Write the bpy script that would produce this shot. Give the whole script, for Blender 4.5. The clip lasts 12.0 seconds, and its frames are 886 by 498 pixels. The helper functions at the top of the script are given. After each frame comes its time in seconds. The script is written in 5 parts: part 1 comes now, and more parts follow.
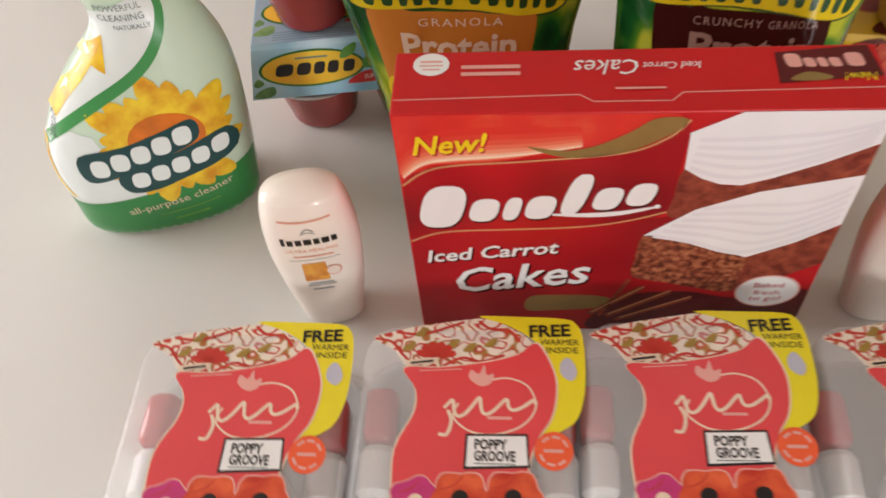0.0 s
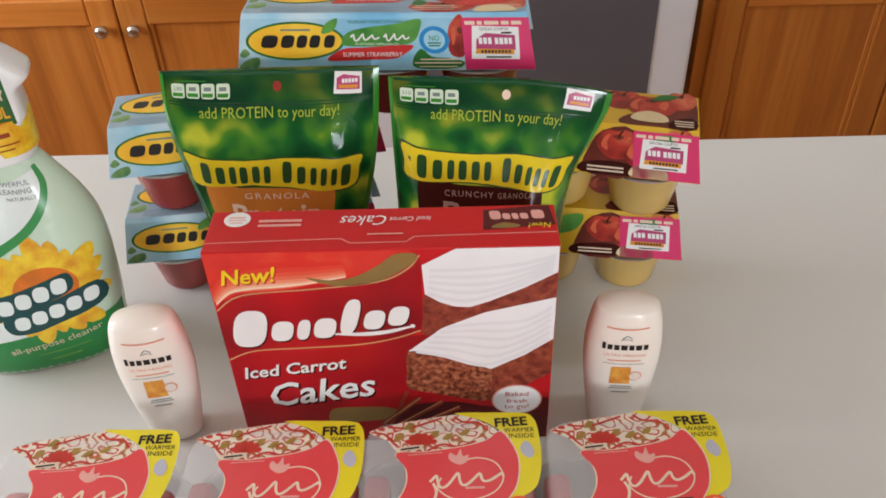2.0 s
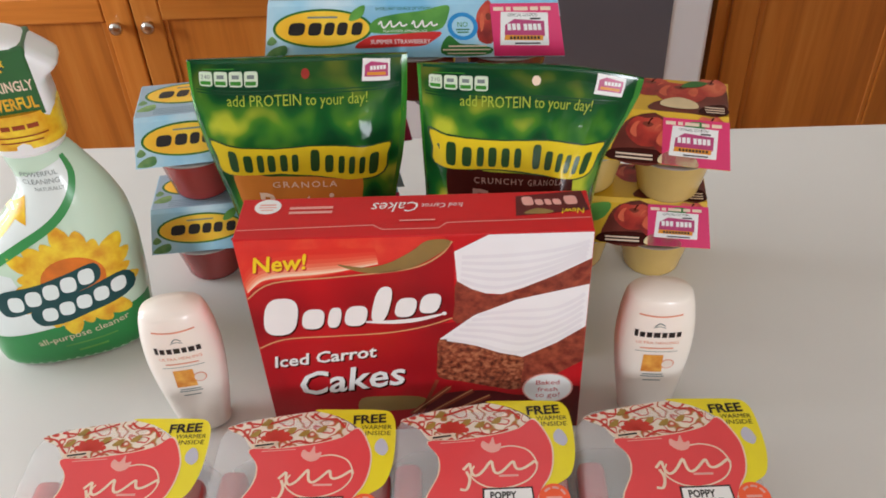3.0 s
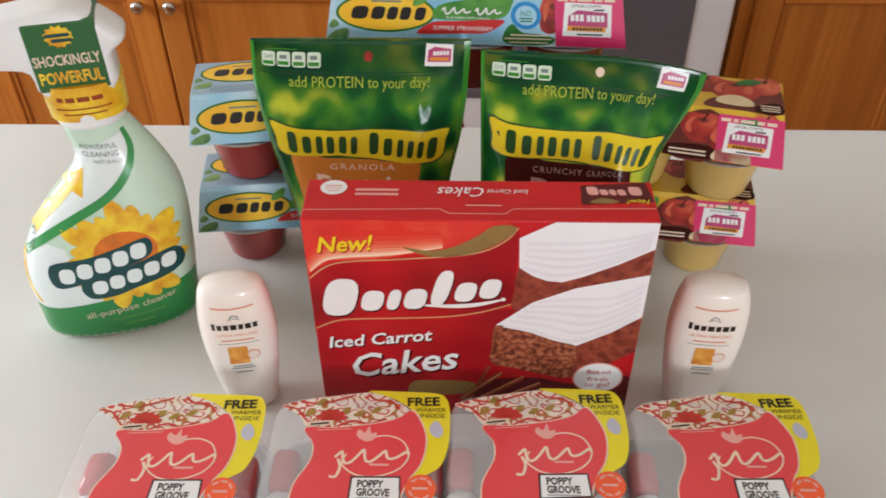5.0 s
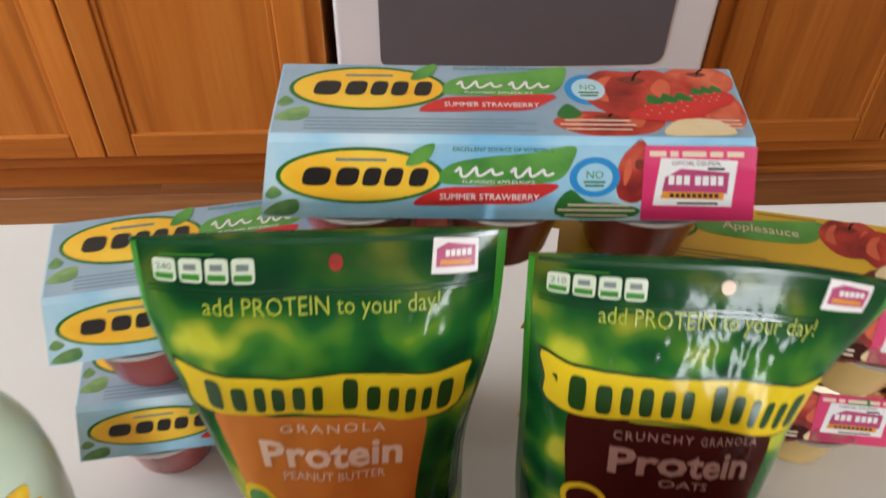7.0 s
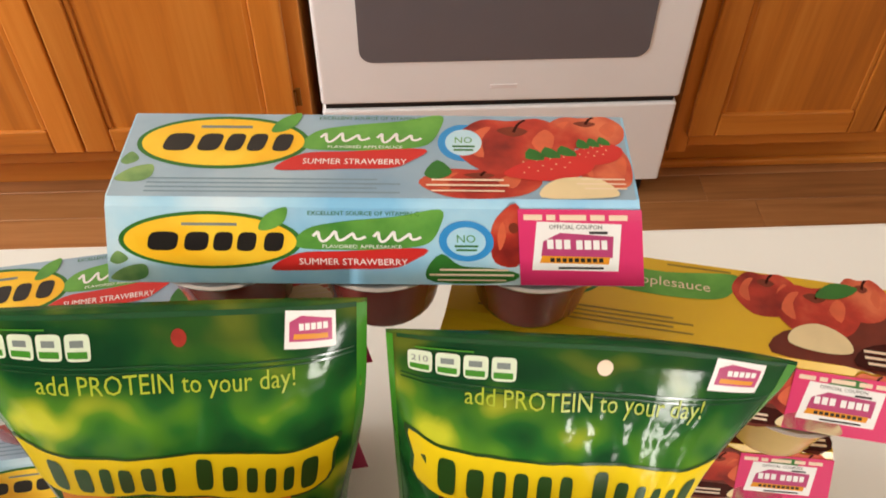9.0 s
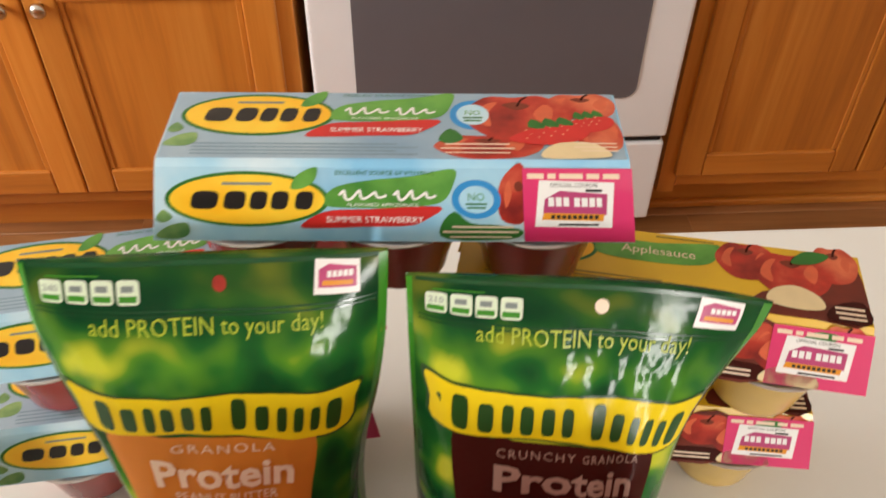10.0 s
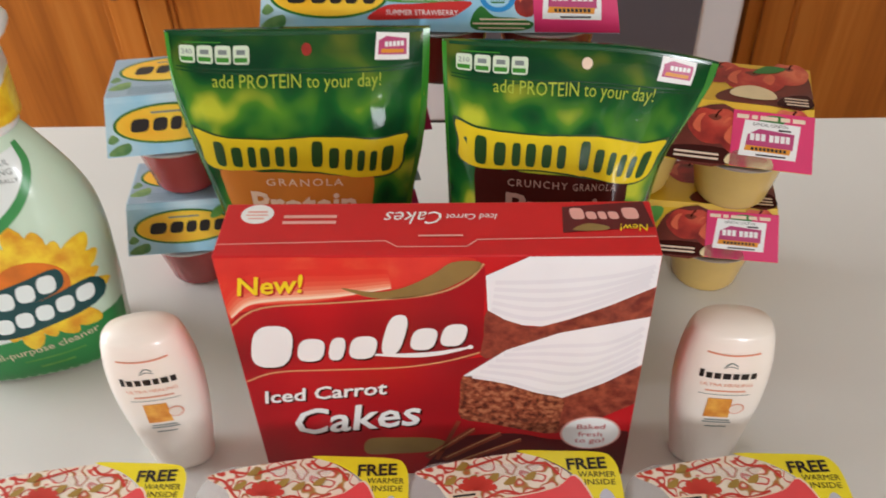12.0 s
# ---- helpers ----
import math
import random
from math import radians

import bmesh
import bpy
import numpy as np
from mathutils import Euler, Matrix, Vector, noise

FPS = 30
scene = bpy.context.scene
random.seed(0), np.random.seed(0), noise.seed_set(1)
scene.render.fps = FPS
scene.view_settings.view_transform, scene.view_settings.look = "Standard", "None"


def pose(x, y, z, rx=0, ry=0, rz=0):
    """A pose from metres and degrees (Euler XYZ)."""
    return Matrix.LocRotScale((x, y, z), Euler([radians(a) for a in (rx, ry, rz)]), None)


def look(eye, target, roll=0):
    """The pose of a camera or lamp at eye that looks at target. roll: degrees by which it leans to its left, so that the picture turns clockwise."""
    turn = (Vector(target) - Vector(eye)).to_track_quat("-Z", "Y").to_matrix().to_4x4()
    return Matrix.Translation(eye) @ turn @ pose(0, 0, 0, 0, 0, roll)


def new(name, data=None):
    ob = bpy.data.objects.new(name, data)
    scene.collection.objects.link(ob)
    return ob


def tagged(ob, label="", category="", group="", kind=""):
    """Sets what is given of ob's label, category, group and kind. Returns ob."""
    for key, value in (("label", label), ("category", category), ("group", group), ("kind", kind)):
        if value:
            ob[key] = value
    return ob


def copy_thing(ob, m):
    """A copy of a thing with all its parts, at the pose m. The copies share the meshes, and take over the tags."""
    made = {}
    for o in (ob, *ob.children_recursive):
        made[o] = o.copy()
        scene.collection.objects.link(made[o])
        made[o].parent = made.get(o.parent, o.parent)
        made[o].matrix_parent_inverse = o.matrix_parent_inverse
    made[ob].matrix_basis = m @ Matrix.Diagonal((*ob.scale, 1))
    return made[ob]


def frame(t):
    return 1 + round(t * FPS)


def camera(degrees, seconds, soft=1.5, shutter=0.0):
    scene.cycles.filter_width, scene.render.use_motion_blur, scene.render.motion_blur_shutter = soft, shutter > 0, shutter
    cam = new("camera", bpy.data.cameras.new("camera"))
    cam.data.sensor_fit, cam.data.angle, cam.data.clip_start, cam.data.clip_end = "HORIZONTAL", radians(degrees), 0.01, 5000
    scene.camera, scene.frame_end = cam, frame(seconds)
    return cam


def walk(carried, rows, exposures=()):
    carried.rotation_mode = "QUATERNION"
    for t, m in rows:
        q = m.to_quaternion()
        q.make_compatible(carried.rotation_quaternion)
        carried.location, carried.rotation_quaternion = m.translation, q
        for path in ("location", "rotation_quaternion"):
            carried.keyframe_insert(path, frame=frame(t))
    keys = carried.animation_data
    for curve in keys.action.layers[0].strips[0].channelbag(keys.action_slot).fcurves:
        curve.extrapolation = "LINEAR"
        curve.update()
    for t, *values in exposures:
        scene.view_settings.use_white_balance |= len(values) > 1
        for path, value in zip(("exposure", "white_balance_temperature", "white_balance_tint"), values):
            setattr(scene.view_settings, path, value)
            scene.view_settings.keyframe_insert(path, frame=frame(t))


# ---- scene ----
cam = camera(54.2, 12.0, soft=1.7, shutter=0.6)
PATH = [
    (0, (0.2453, 0.2685, 1.3983), (0.0759, 1.4468, -0.2088), -6.60),
    (0.1, (0.2501, 0.2560, 1.3989), (0.0834, 1.4660, -0.1853), -5.38),
    (0.5, (0.2684, 0.2241, 1.4351), (0.1312, 1.5944, -0.0151), -2.02),
    (0.9, (0.2963, 0.1733, 1.4620), (0.1605, 1.6961, 0.1732), -0.83),
    (1, (0.3083, 0.1633, 1.4655), (0.1781, 1.6999, 0.1920), -1.53),
    (1.5, (0.3413, 0.1429, 1.4621), (0.2881, 1.6860, 0.1910), -1.65),
    (2, (0.3449, 0.1420, 1.4576), (0.3085, 1.6800, 0.1796), -2.18),
    (2.5, (0.3365, 0.1391, 1.4526), (0.2808, 1.6731, 0.1704), -1.98),
    (3, (0.3299, 0.1404, 1.4501), (0.2739, 1.6755, 0.1694), -2.88),
    (3.2, (0.3254, 0.1408, 1.4474), (0.2807, 1.6713, 0.1607), -2.32),
    (4.8, (0.2867, 0.1337, 1.4475), (0.2153, 1.6603, 0.1574), -1.28),
    (5, (0.2863, 0.1334, 1.4493), (0.2450, 1.6596, 0.1575), -0.41),
    (5.5, (0.2896, 0.1307, 1.4520), (0.2795, 1.6636, 0.1674), 0.05),
    (5.8, (0.2900, 0.1403, 1.4513), (0.2865, 1.6788, 0.1735), 0.02),
    (6, (0.2856, 0.1617, 1.4514), (0.2872, 1.6947, 0.1670), 0.17),
    (6.5, (0.2680, 0.3121, 1.4464), (0.2886, 1.7801, 0.0882), 0.05),
    (7, (0.2478, 0.4375, 1.4240), (0.3406, 1.8163, -0.0218), 1.19),
    (7.5, (0.2791, 0.4805, 1.4232), (0.3934, 1.8002, -0.0752), 2.97),
    (7.7, (0.2921, 0.4927, 1.4263), (0.4173, 1.8235, -0.0615), 3.70),
    (9.3, (0.3121, 0.4728, 1.4268), (0.3759, 1.8187, -0.0512), -0.11),
    (9.5, (0.3133, 0.4626, 1.4272), (0.3839, 1.8042, -0.0544), 0.01),
    (10, (0.2982, 0.4247, 1.4259), (0.3898, 1.8621, 0.0382), 0.74),
    (10.5, (0.2685, 0.3639, 1.4049), (0.4029, 1.8231, 0.0438), 1.55),
    (11, (0.2663, 0.3187, 1.4029), (0.4052, 1.7366, -0.0007), 1.49),
    (11.5, (0.2957, 0.2594, 1.4050), (0.3493, 1.7043, 0.0232), 1.32),
    (12, (0.3167, 0.2334, 1.4044), (0.2432, 1.7278, 0.0772), -2.22),
]
walk(cam, [(t, look(eye, target, roll)) for t, eye, target, roll in PATH],
     [(0, -0.21, 6800, 14), (0.5, -0.12, 6500, 11), (1.5, -0.14, 6300, 10), (5.5, -0.14, 6250, 10), (6.2, -0.11, 6300, 10), (7, 0.04, 6350, 11), (7.6, 0.28, 6650, 12), (9.3, 0.34, 7400, 12), (10, 0.28, 7200, 12), (11, 0.14, 6650, 11), (11.5, 0.11, 6550, 10), (12, -0.08, 6450, 10)])

C = 0.945            # height of the island worktop

# ---- light: daylight through two windows ----
world = bpy.data.worlds.new("daylight")
scene.world = world
world.use_nodes = True
wn = world.node_tree
sky = wn.nodes.new("ShaderNodeTexSky")
sky.sky_type, sky.sun_disc, sky.sun_elevation, sky.sun_rotation = "NISHITA", False, radians(38), radians(205)
wn.links.new(sky.outputs[0], wn.nodes["Background"].inputs[0])
wn.nodes["Background"].inputs[1].default_value = 0.12


def window_light(name, m, w, h, power, colour):
    d = bpy.data.lights.new(name, "AREA")
    d.shape, d.size, d.size_y, d.energy, d.color = "RECTANGLE", w, h, power, colour
    ob = new(name, d)
    ob.matrix_world = m
    return ob


window_light("window_daylight", pose(-2.28, 0.9, 1.62, 0, -90, 0), 1.1, 1.5, 64, (0.95, 0.975, 1.0))
window_light("rear_daylight", pose(1.32, -2.58, 1.62, 90, 0, 0), 0.42, 1.05, 52, (0.94, 0.97, 1.0))

# ---- materials ----
def srgb(r, g, b):
    f = lambda c: c / 12.92 if c <= 0.04045 else ((c + 0.055) / 1.055) ** 2.4
    return (f(r / 255), f(g / 255), f(b / 255), 1)


def mat(name, colour, rough=0.5, metal=0.0, vary=0.06, size=30.0, bump=0.0, bump_size=200.0, coat=0.0, clear=0.0, ior=1.45, stretch=(1, 1, 1), ramp=None, detail=4.0, sub=0.0, alpha=1.0, spec=0.5):
    """A surface whose colour wanders by vary round its base (or through ramp) at the given size, with fine relief."""
    m = bpy.data.materials.new(name)
    m.use_nodes = True
    n, l = m.node_tree.nodes, m.node_tree.links
    b = n["Principled BSDF"]
    b.inputs["Specular IOR Level"].default_value = spec
    b.inputs["Roughness"].default_value, b.inputs["Metallic"].default_value = rough, metal
    b.inputs["Coat Weight"].default_value, b.inputs["Coat Roughness"].default_value = coat, 0.12
    b.inputs["Transmission Weight"].default_value, b.inputs["IOR"].default_value = clear, ior
    b.inputs["Subsurface Weight"].default_value, b.inputs["Subsurface Scale"].default_value = sub, 0.006
    b.inputs["Alpha"].default_value = alpha
    co, mp, nz, cr = n.new("ShaderNodeTexCoord"), n.new("ShaderNodeMapping"), n.new("ShaderNodeTexNoise"), n.new("ShaderNodeValToRGB")
    mp.inputs["Scale"].default_value = stretch
    nz.inputs["Scale"].default_value, nz.inputs["Detail"].default_value = size, detail
    l.new(co.outputs["Object"], mp.inputs[0]), l.new(mp.outputs[0], nz.inputs["Vector"]), l.new(nz.outputs[0], cr.inputs[0])
    stops = ramp or [(0.3, tuple(c * (1 - vary) for c in colour[:3]) + (1,)), (0.7, tuple(min(1, c * (1 + vary)) for c in colour[:3]) + (1,))]
    while len(cr.color_ramp.elements) < len(stops):
        cr.color_ramp.elements.new(0.5)
    for e, (p, c) in zip(cr.color_ramp.elements, stops):
        e.position, e.color = p, c
    l.new(cr.outputs[0], b.inputs["Base Color"])
    if bump:
        n2, bp = n.new("ShaderNodeTexNoise"), n.new("ShaderNodeBump")
        n2.inputs["Scale"].default_value, n2.inputs["Detail"].default_value = bump_size, 5
        bp.inputs["Strength"].default_value, bp.inputs["Distance"].default_value = bump, 0.002
        l.new(mp.outputs[0], n2.inputs["Vector"]), l.new(n2.outputs[0], bp.inputs["Height"]), l.new(bp.outputs[0], b.inputs["Normal"])
    return m


def oak(name, dark, mid, light, along, rough=0.42):
    """Varnished oak: long streaks of grain along one axis, over broad bands, changing from board to board."""
    m = bpy.data.materials.new(name)
    m.use_nodes = True
    n, l = m.node_tree.nodes, m.node_tree.links
    b = n["Principled BSDF"]
    co, info, add = n.new("ShaderNodeTexCoord"), n.new("ShaderNodeObjectInfo"), n.new("ShaderNodeVectorMath")
    l.new(co.outputs["Object"], add.inputs[0])
    sh = n.new("ShaderNodeVectorMath")
    sh.operation = "SCALE"
    sh.inputs[0].default_value = (7.3, 3.1, 5.7)
    l.new(info.outputs["Random"], sh.inputs["Scale"]), l.new(sh.outputs[0], add.inputs[1])
    def grain(scale, s, det, dist):
        mp, nz = n.new("ShaderNodeMapping"), n.new("ShaderNodeTexNoise")
        mp.inputs["Scale"].default_value = [s if i != along else s * 0.055 for i in range(3)]
        nz.inputs["Scale"].default_value, nz.inputs["Detail"].default_value, nz.inputs["Distortion"].default_value = scale, det, dist
        l.new(add.outputs[0], mp.inputs[0]), l.new(mp.outputs[0], nz.inputs["Vector"])
        return nz
    fine, broad = grain(90, 1.0, 6, 0.3), grain(9, 1.0, 3, 1.6)
    mix = n.new("ShaderNodeMath")
    mix.operation = "MULTIPLY_ADD"
    mix.inputs[1].default_value = 0.3
    half = n.new("ShaderNodeMath")
    half.operation = "MULTIPLY"
    half.inputs[1].default_value = 0.7
    l.new(broad.outputs[0], half.inputs[0]), l.new(fine.outputs[0], mix.inputs[0]), l.new(half.outputs[0], mix.inputs[2])
    cr = n.new("ShaderNodeValToRGB")
    cr.color_ramp.elements.new(0.5)
    for e, (p, c) in zip(cr.color_ramp.elements, ((0.3, dark), (0.5, mid), (0.72, light))):
        e.position, e.color = p, c
    hsv, mr = n.new("ShaderNodeHueSaturation"), n.new("ShaderNodeMapRange")
    mr.inputs[3].default_value, mr.inputs[4].default_value = 0.88, 1.1
    l.new(info.outputs["Random"], mr.inputs[0]), l.new(mr.outputs[0], hsv.inputs["Value"])
    l.new(mix.outputs[0], cr.inputs[0]), l.new(cr.outputs[0], hsv.inputs["Color"]), l.new(hsv.outputs[0], b.inputs["Base Color"])
    bp = n.new("ShaderNodeBump")
    bp.inputs["Strength"].default_value, bp.inputs["Distance"].default_value = 0.25, 0.001
    l.new(fine.outputs[0], bp.inputs["Height"]), l.new(bp.outputs[0], b.inputs["Normal"])
    b.inputs["Roughness"].default_value, b.inputs["Coat Weight"].default_value, b.inputs["Coat Roughness"].default_value = rough, 0.25, 0.2
    return m


OAK_V = oak("honey_oak_upright", srgb(168, 97, 33), srgb(200, 122, 45), srgb(214, 141, 62), 2)
OAK_H = oak("honey_oak_level", srgb(168, 97, 33), srgb(200, 122, 45), srgb(214, 141, 62), 0)
FLOOR_WOOD = oak("oak_laminate", srgb(126, 82, 48), srgb(165, 112, 68), srgb(190, 138, 92), 0, 0.35)
LAMINATE = mat("off_white_laminate", srgb(226, 225, 222), 0.32, vary=0.025, size=6, bump=0.04, bump_size=900)
PLASTER = mat("cream_wall_paint", srgb(206, 198, 184), 0.8, vary=0.03, size=3, bump=0.1, bump_size=300)
CEILING = mat("ceiling_paint", srgb(236, 234, 228), 0.9, vary=0.02, size=3, bump=0.15, bump_size=200)
ENAMEL = mat("white_enamel", srgb(242, 246, 252), 0.18, vary=0.015, size=5, coat=0.4)
OVEN_GLASS = mat("grey_oven_glass", srgb(104, 104, 112), 0.3, vary=0.03, size=8, coat=0.6)
BLACK = mat("black_gap", srgb(22, 20, 20), 0.6, vary=0.2)
NICKEL = mat("brushed_nickel", srgb(200, 196, 188), 0.26, 1.0, vary=0.05, size=60)
BRASS = mat("antique_brass", srgb(150, 112, 60), 0.35, 0.9, vary=0.1, size=90)
VINYL = mat("white_vinyl", srgb(238, 238, 236), 0.4, vary=0.02)
GLASS = mat("window_glass", (0.95, 0.97, 0.97, 1), 0.02, vary=0.0, clear=1.0)

# print and plastics
CARD_RED = mat("red_carton", srgb(206, 28, 32), 0.36, vary=0.05, size=25, coat=0.08, spec=0.35, bump=0.03, bump_size=120)
CARD_RED2 = mat("bright_red_print", srgb(226, 62, 48), 0.34, vary=0.06, size=30, coat=0.25, ramp=[(0.3, srgb(214, 36, 34)), (0.55, srgb(228, 56, 42)), (0.75, srgb(240, 96, 62))], spec=0.35)
GLOWS = [mat("peach_glow_print", srgb(*c), 0.36, vary=0.03, size=30, spec=.35) for c in ((226, 54, 42), (230, 70, 52), (234, 90, 66), (238, 116, 86), (243, 148, 116), (248, 184, 152), (252, 218, 190))]
MAROON = mat("maroon_print", srgb(170, 16, 28), 0.36, coat=0.05, size=13, detail=1.0, spec=0.35, ramp=[(0.32, srgb(138, 10, 22)), (0.5, srgb(178, 18, 28)), (0.68, srgb(204, 26, 32))])
DEEP_RED = mat("deep_red_print", srgb(176, 18, 30), 0.36, coat=0.05, size=11, detail=1.0, spec=0.35, ramp=[(0.3, srgb(140, 10, 22)), (0.55, srgb(184, 20, 30)), (0.7, srgb(200, 30, 36))])
FOOT_BROWN = mat("dark_brown_print", srgb(92, 14, 18), 0.38, vary=0.2, size=40)
CINNAMON = mat("cinnamon_print", srgb(150, 62, 36), 0.4, vary=0.2, size=120)
GOLD = mat("gold_print", srgb(146, 118, 62), 0.35, vary=0.15, size=30, coat=0.2)
GOLD_LINE = mat("pale_gold_print", srgb(214, 160, 110), 0.35, vary=0.05)
WHITE = mat("white_print", srgb(242, 241, 240), 0.36, vary=0.02)
ICING = mat("icing_print", srgb(244, 243, 246), 0.36, vary=0.02, coat=0.2)
ICING_LINE = mat("icing_groove_print", srgb(235, 233, 238), 0.4, vary=0.03)
CRUMB = mat("cake_crumb_print", srgb(150, 76, 44), 0.4, size=260, detail=6, ramp=[(0.36, srgb(90, 36, 24)), (0.5, srgb(144, 72, 46)), (0.68, srgb(190, 120, 84))])
CRUMB_SIDE = mat("cake_side_print", srgb(140, 58, 38), 0.4, size=160, detail=5, ramp=[(0.36, srgb(112, 38, 28)), (0.66, srgb(166, 80, 56))])
YELLOW = mat("yellow_print", srgb(248, 214, 30), 0.36, vary=0.04)
ORANGE_TXT = mat("dark_orange_print", srgb(150, 60, 16), 0.4, vary=0.05)
PINK_TXT = mat("pale_pink_print", srgb(234, 170, 160), 0.4, vary=0.04)
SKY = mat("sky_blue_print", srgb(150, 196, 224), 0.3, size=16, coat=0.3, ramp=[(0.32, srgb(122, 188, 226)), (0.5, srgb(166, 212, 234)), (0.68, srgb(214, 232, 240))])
# Greyer copy of the sky blue, for the top face only.
SKY2 = mat("greyer_sky_blue", srgb(150, 176, 196), 0.3, size=18, coat=0.3, ramp=[(0.3, srgb(128, 160, 186)), (0.7, srgb(172, 194, 208))])
OVAL_Y = mat("golden_oval_print", srgb(250, 196, 44), 0.34, size=30, ramp=[(0.3, srgb(246, 178, 32)), (0.7, srgb(252, 216, 72))])
DK_GREEN = mat("dark_green_print", srgb(44, 112, 44), 0.34, vary=0.12, size=40)
LEAF = mat("leaf_green_print", srgb(74, 150, 62), 0.34, size=40, ramp=[(0.3, srgb(48, 124, 48)), (0.7, srgb(112, 176, 78))])
INK = mat("black_print", srgb(30, 26, 26), 0.4, vary=0.1)
FAINT_TXT = mat("faint_blue_grey_print", srgb(120, 146, 160), 0.36, vary=0.08)
OLIVE_TXT = mat("olive_print", srgb(150, 124, 48), 0.36, vary=0.08)
LEAF_SOFT = mat("soft_leaf_print", srgb(112, 156, 90), 0.34, size=70, ramp=[(0.3, srgb(78, 128, 76)), (0.7, srgb(150, 182, 112))])
GREY_TXT = mat("grey_print", srgb(120, 132, 130), 0.4, vary=0.08)
RED_BAN = mat("red_banner_print", srgb(206, 46, 44), 0.34, vary=0.05)
BLUE = mat("blue_ring_print", srgb(40, 142, 208), 0.34, vary=0.05)
APPLE = mat("red_apple_print", srgb(178, 48, 36), 0.34, size=40, detail=4, ramp=[(0.32, srgb(122, 26, 22)), (0.5, srgb(186, 54, 40)), (0.72, srgb(224, 120, 84))])
APPLE_GROUND = mat("red_brown_print", srgb(104, 38, 26), 0.34, vary=0.25, size=60)
APPLE_LIGHT = mat("apple_blush_print", srgb(212, 98, 66), 0.34, vary=0.1, size=120)
APPLE_DARK = mat("apple_hollow_print", srgb(120, 44, 24), 0.34, vary=0.15, size=120)
APPLE_FLESH = mat("apple_flesh_print", srgb(230, 208, 164), 0.36, vary=0.06, size=60)
MAGENTA = mat("magenta_sticker", srgb(222, 54, 112), 0.32, vary=0.04, size=25, coat=0.3)
PACK_Y = mat("mustard_carton", srgb(222, 178, 40), 0.34, vary=0.05, size=20, coat=0.25)
SAUCE_RED = mat("strawberry_sauce_cup", srgb(150, 52, 48), 0.22, vary=0.06, size=40, coat=0.4)
SAUCE_YEL = mat("apple_sauce_cup", srgb(206, 172, 100), 0.22, vary=0.05, size=40, coat=0.4)
FOIL = mat("foil_lid", srgb(196, 192, 190), 0.3, 0.8, vary=0.08, size=90)
PENCIL = mat("pencil_yellow_print", srgb(228, 150, 40), 0.36, vary=0.05)
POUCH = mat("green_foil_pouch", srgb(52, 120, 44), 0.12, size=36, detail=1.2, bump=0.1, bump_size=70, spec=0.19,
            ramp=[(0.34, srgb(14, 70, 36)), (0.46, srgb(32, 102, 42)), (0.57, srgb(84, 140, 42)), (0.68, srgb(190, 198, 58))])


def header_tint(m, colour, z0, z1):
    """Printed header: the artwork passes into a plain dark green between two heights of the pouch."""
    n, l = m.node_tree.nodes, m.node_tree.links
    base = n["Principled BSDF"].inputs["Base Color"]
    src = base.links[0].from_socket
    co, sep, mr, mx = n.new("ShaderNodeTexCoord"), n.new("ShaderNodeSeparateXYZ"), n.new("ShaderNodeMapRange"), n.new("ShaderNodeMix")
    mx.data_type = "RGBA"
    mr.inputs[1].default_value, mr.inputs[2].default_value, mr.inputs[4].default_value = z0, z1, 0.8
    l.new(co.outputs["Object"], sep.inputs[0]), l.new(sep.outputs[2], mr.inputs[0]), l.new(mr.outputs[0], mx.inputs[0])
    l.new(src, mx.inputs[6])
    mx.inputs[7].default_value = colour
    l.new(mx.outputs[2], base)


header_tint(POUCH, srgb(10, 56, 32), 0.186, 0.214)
COUPON_PINK = mat("plum_coupon_print", srgb(186, 66, 118), 0.34, vary=0.08, size=80)
TAB = mat("pale_green_print", srgb(214, 230, 206), 0.3, vary=0.03)
POUCH_TOP = mat("dark_green_foil", srgb(16, 74, 42), 0.2, vary=0.2, size=26, coat=0.35, bump=0.1, bump_size=26)
POUCH_EDGE = mat("bright_green_seal", srgb(58, 138, 44), 0.22, vary=0.08, size=30, coat=0.3)
BANNER = mat("yellow_banner_foil", srgb(232, 206, 40), 0.2, vary=0.06, size=30, bump=0.12, bump_size=60, spec=.16)
BANNER_EDGE = mat("forest_green_print", srgb(28, 74, 28), 0.3, vary=0.1)
LIME_TXT = mat("lime_print", srgb(172, 190, 58), 0.32, vary=0.04)
TAN = mat("caramel_panel", srgb(208, 130, 54), 0.2, vary=0.07, size=30, bump=0.12, bump_size=60, spec=.16)
BROWN = mat("chocolate_panel", srgb(64, 26, 22), 0.2, vary=0.1, size=30, bump=0.12, bump_size=60, spec=.16)
DIM_TXT = mat("dusky_pink_print", srgb(168, 136, 124), 0.36, vary=0.06)
CREAM_TXT = mat("cream_print", srgb(238, 214, 190), 0.36, vary=0.03)
LOTION = mat("peach_lotion_plastic", srgb(248, 238, 228), 0.28, vary=0.015, size=12, coat=0.35)
LOTION_LABEL = mat("ivory_label", srgb(242, 226, 214), 0.32, vary=0.02, size=20)
AMBER = mat("amber_print", srgb(228, 148, 52), 0.36, size=90, ramp=[(0.35, srgb(208, 116, 36)), (0.65, srgb(242, 182, 84))])
PEACH_TXT = mat("peach_print", srgb(228, 150, 120), 0.4, vary=0.05)
BOTTLE = mat("pale_green_plastic", srgb(206, 230, 208), 0.26, vary=0.03, size=12, sub=0.0, coat=0.2)
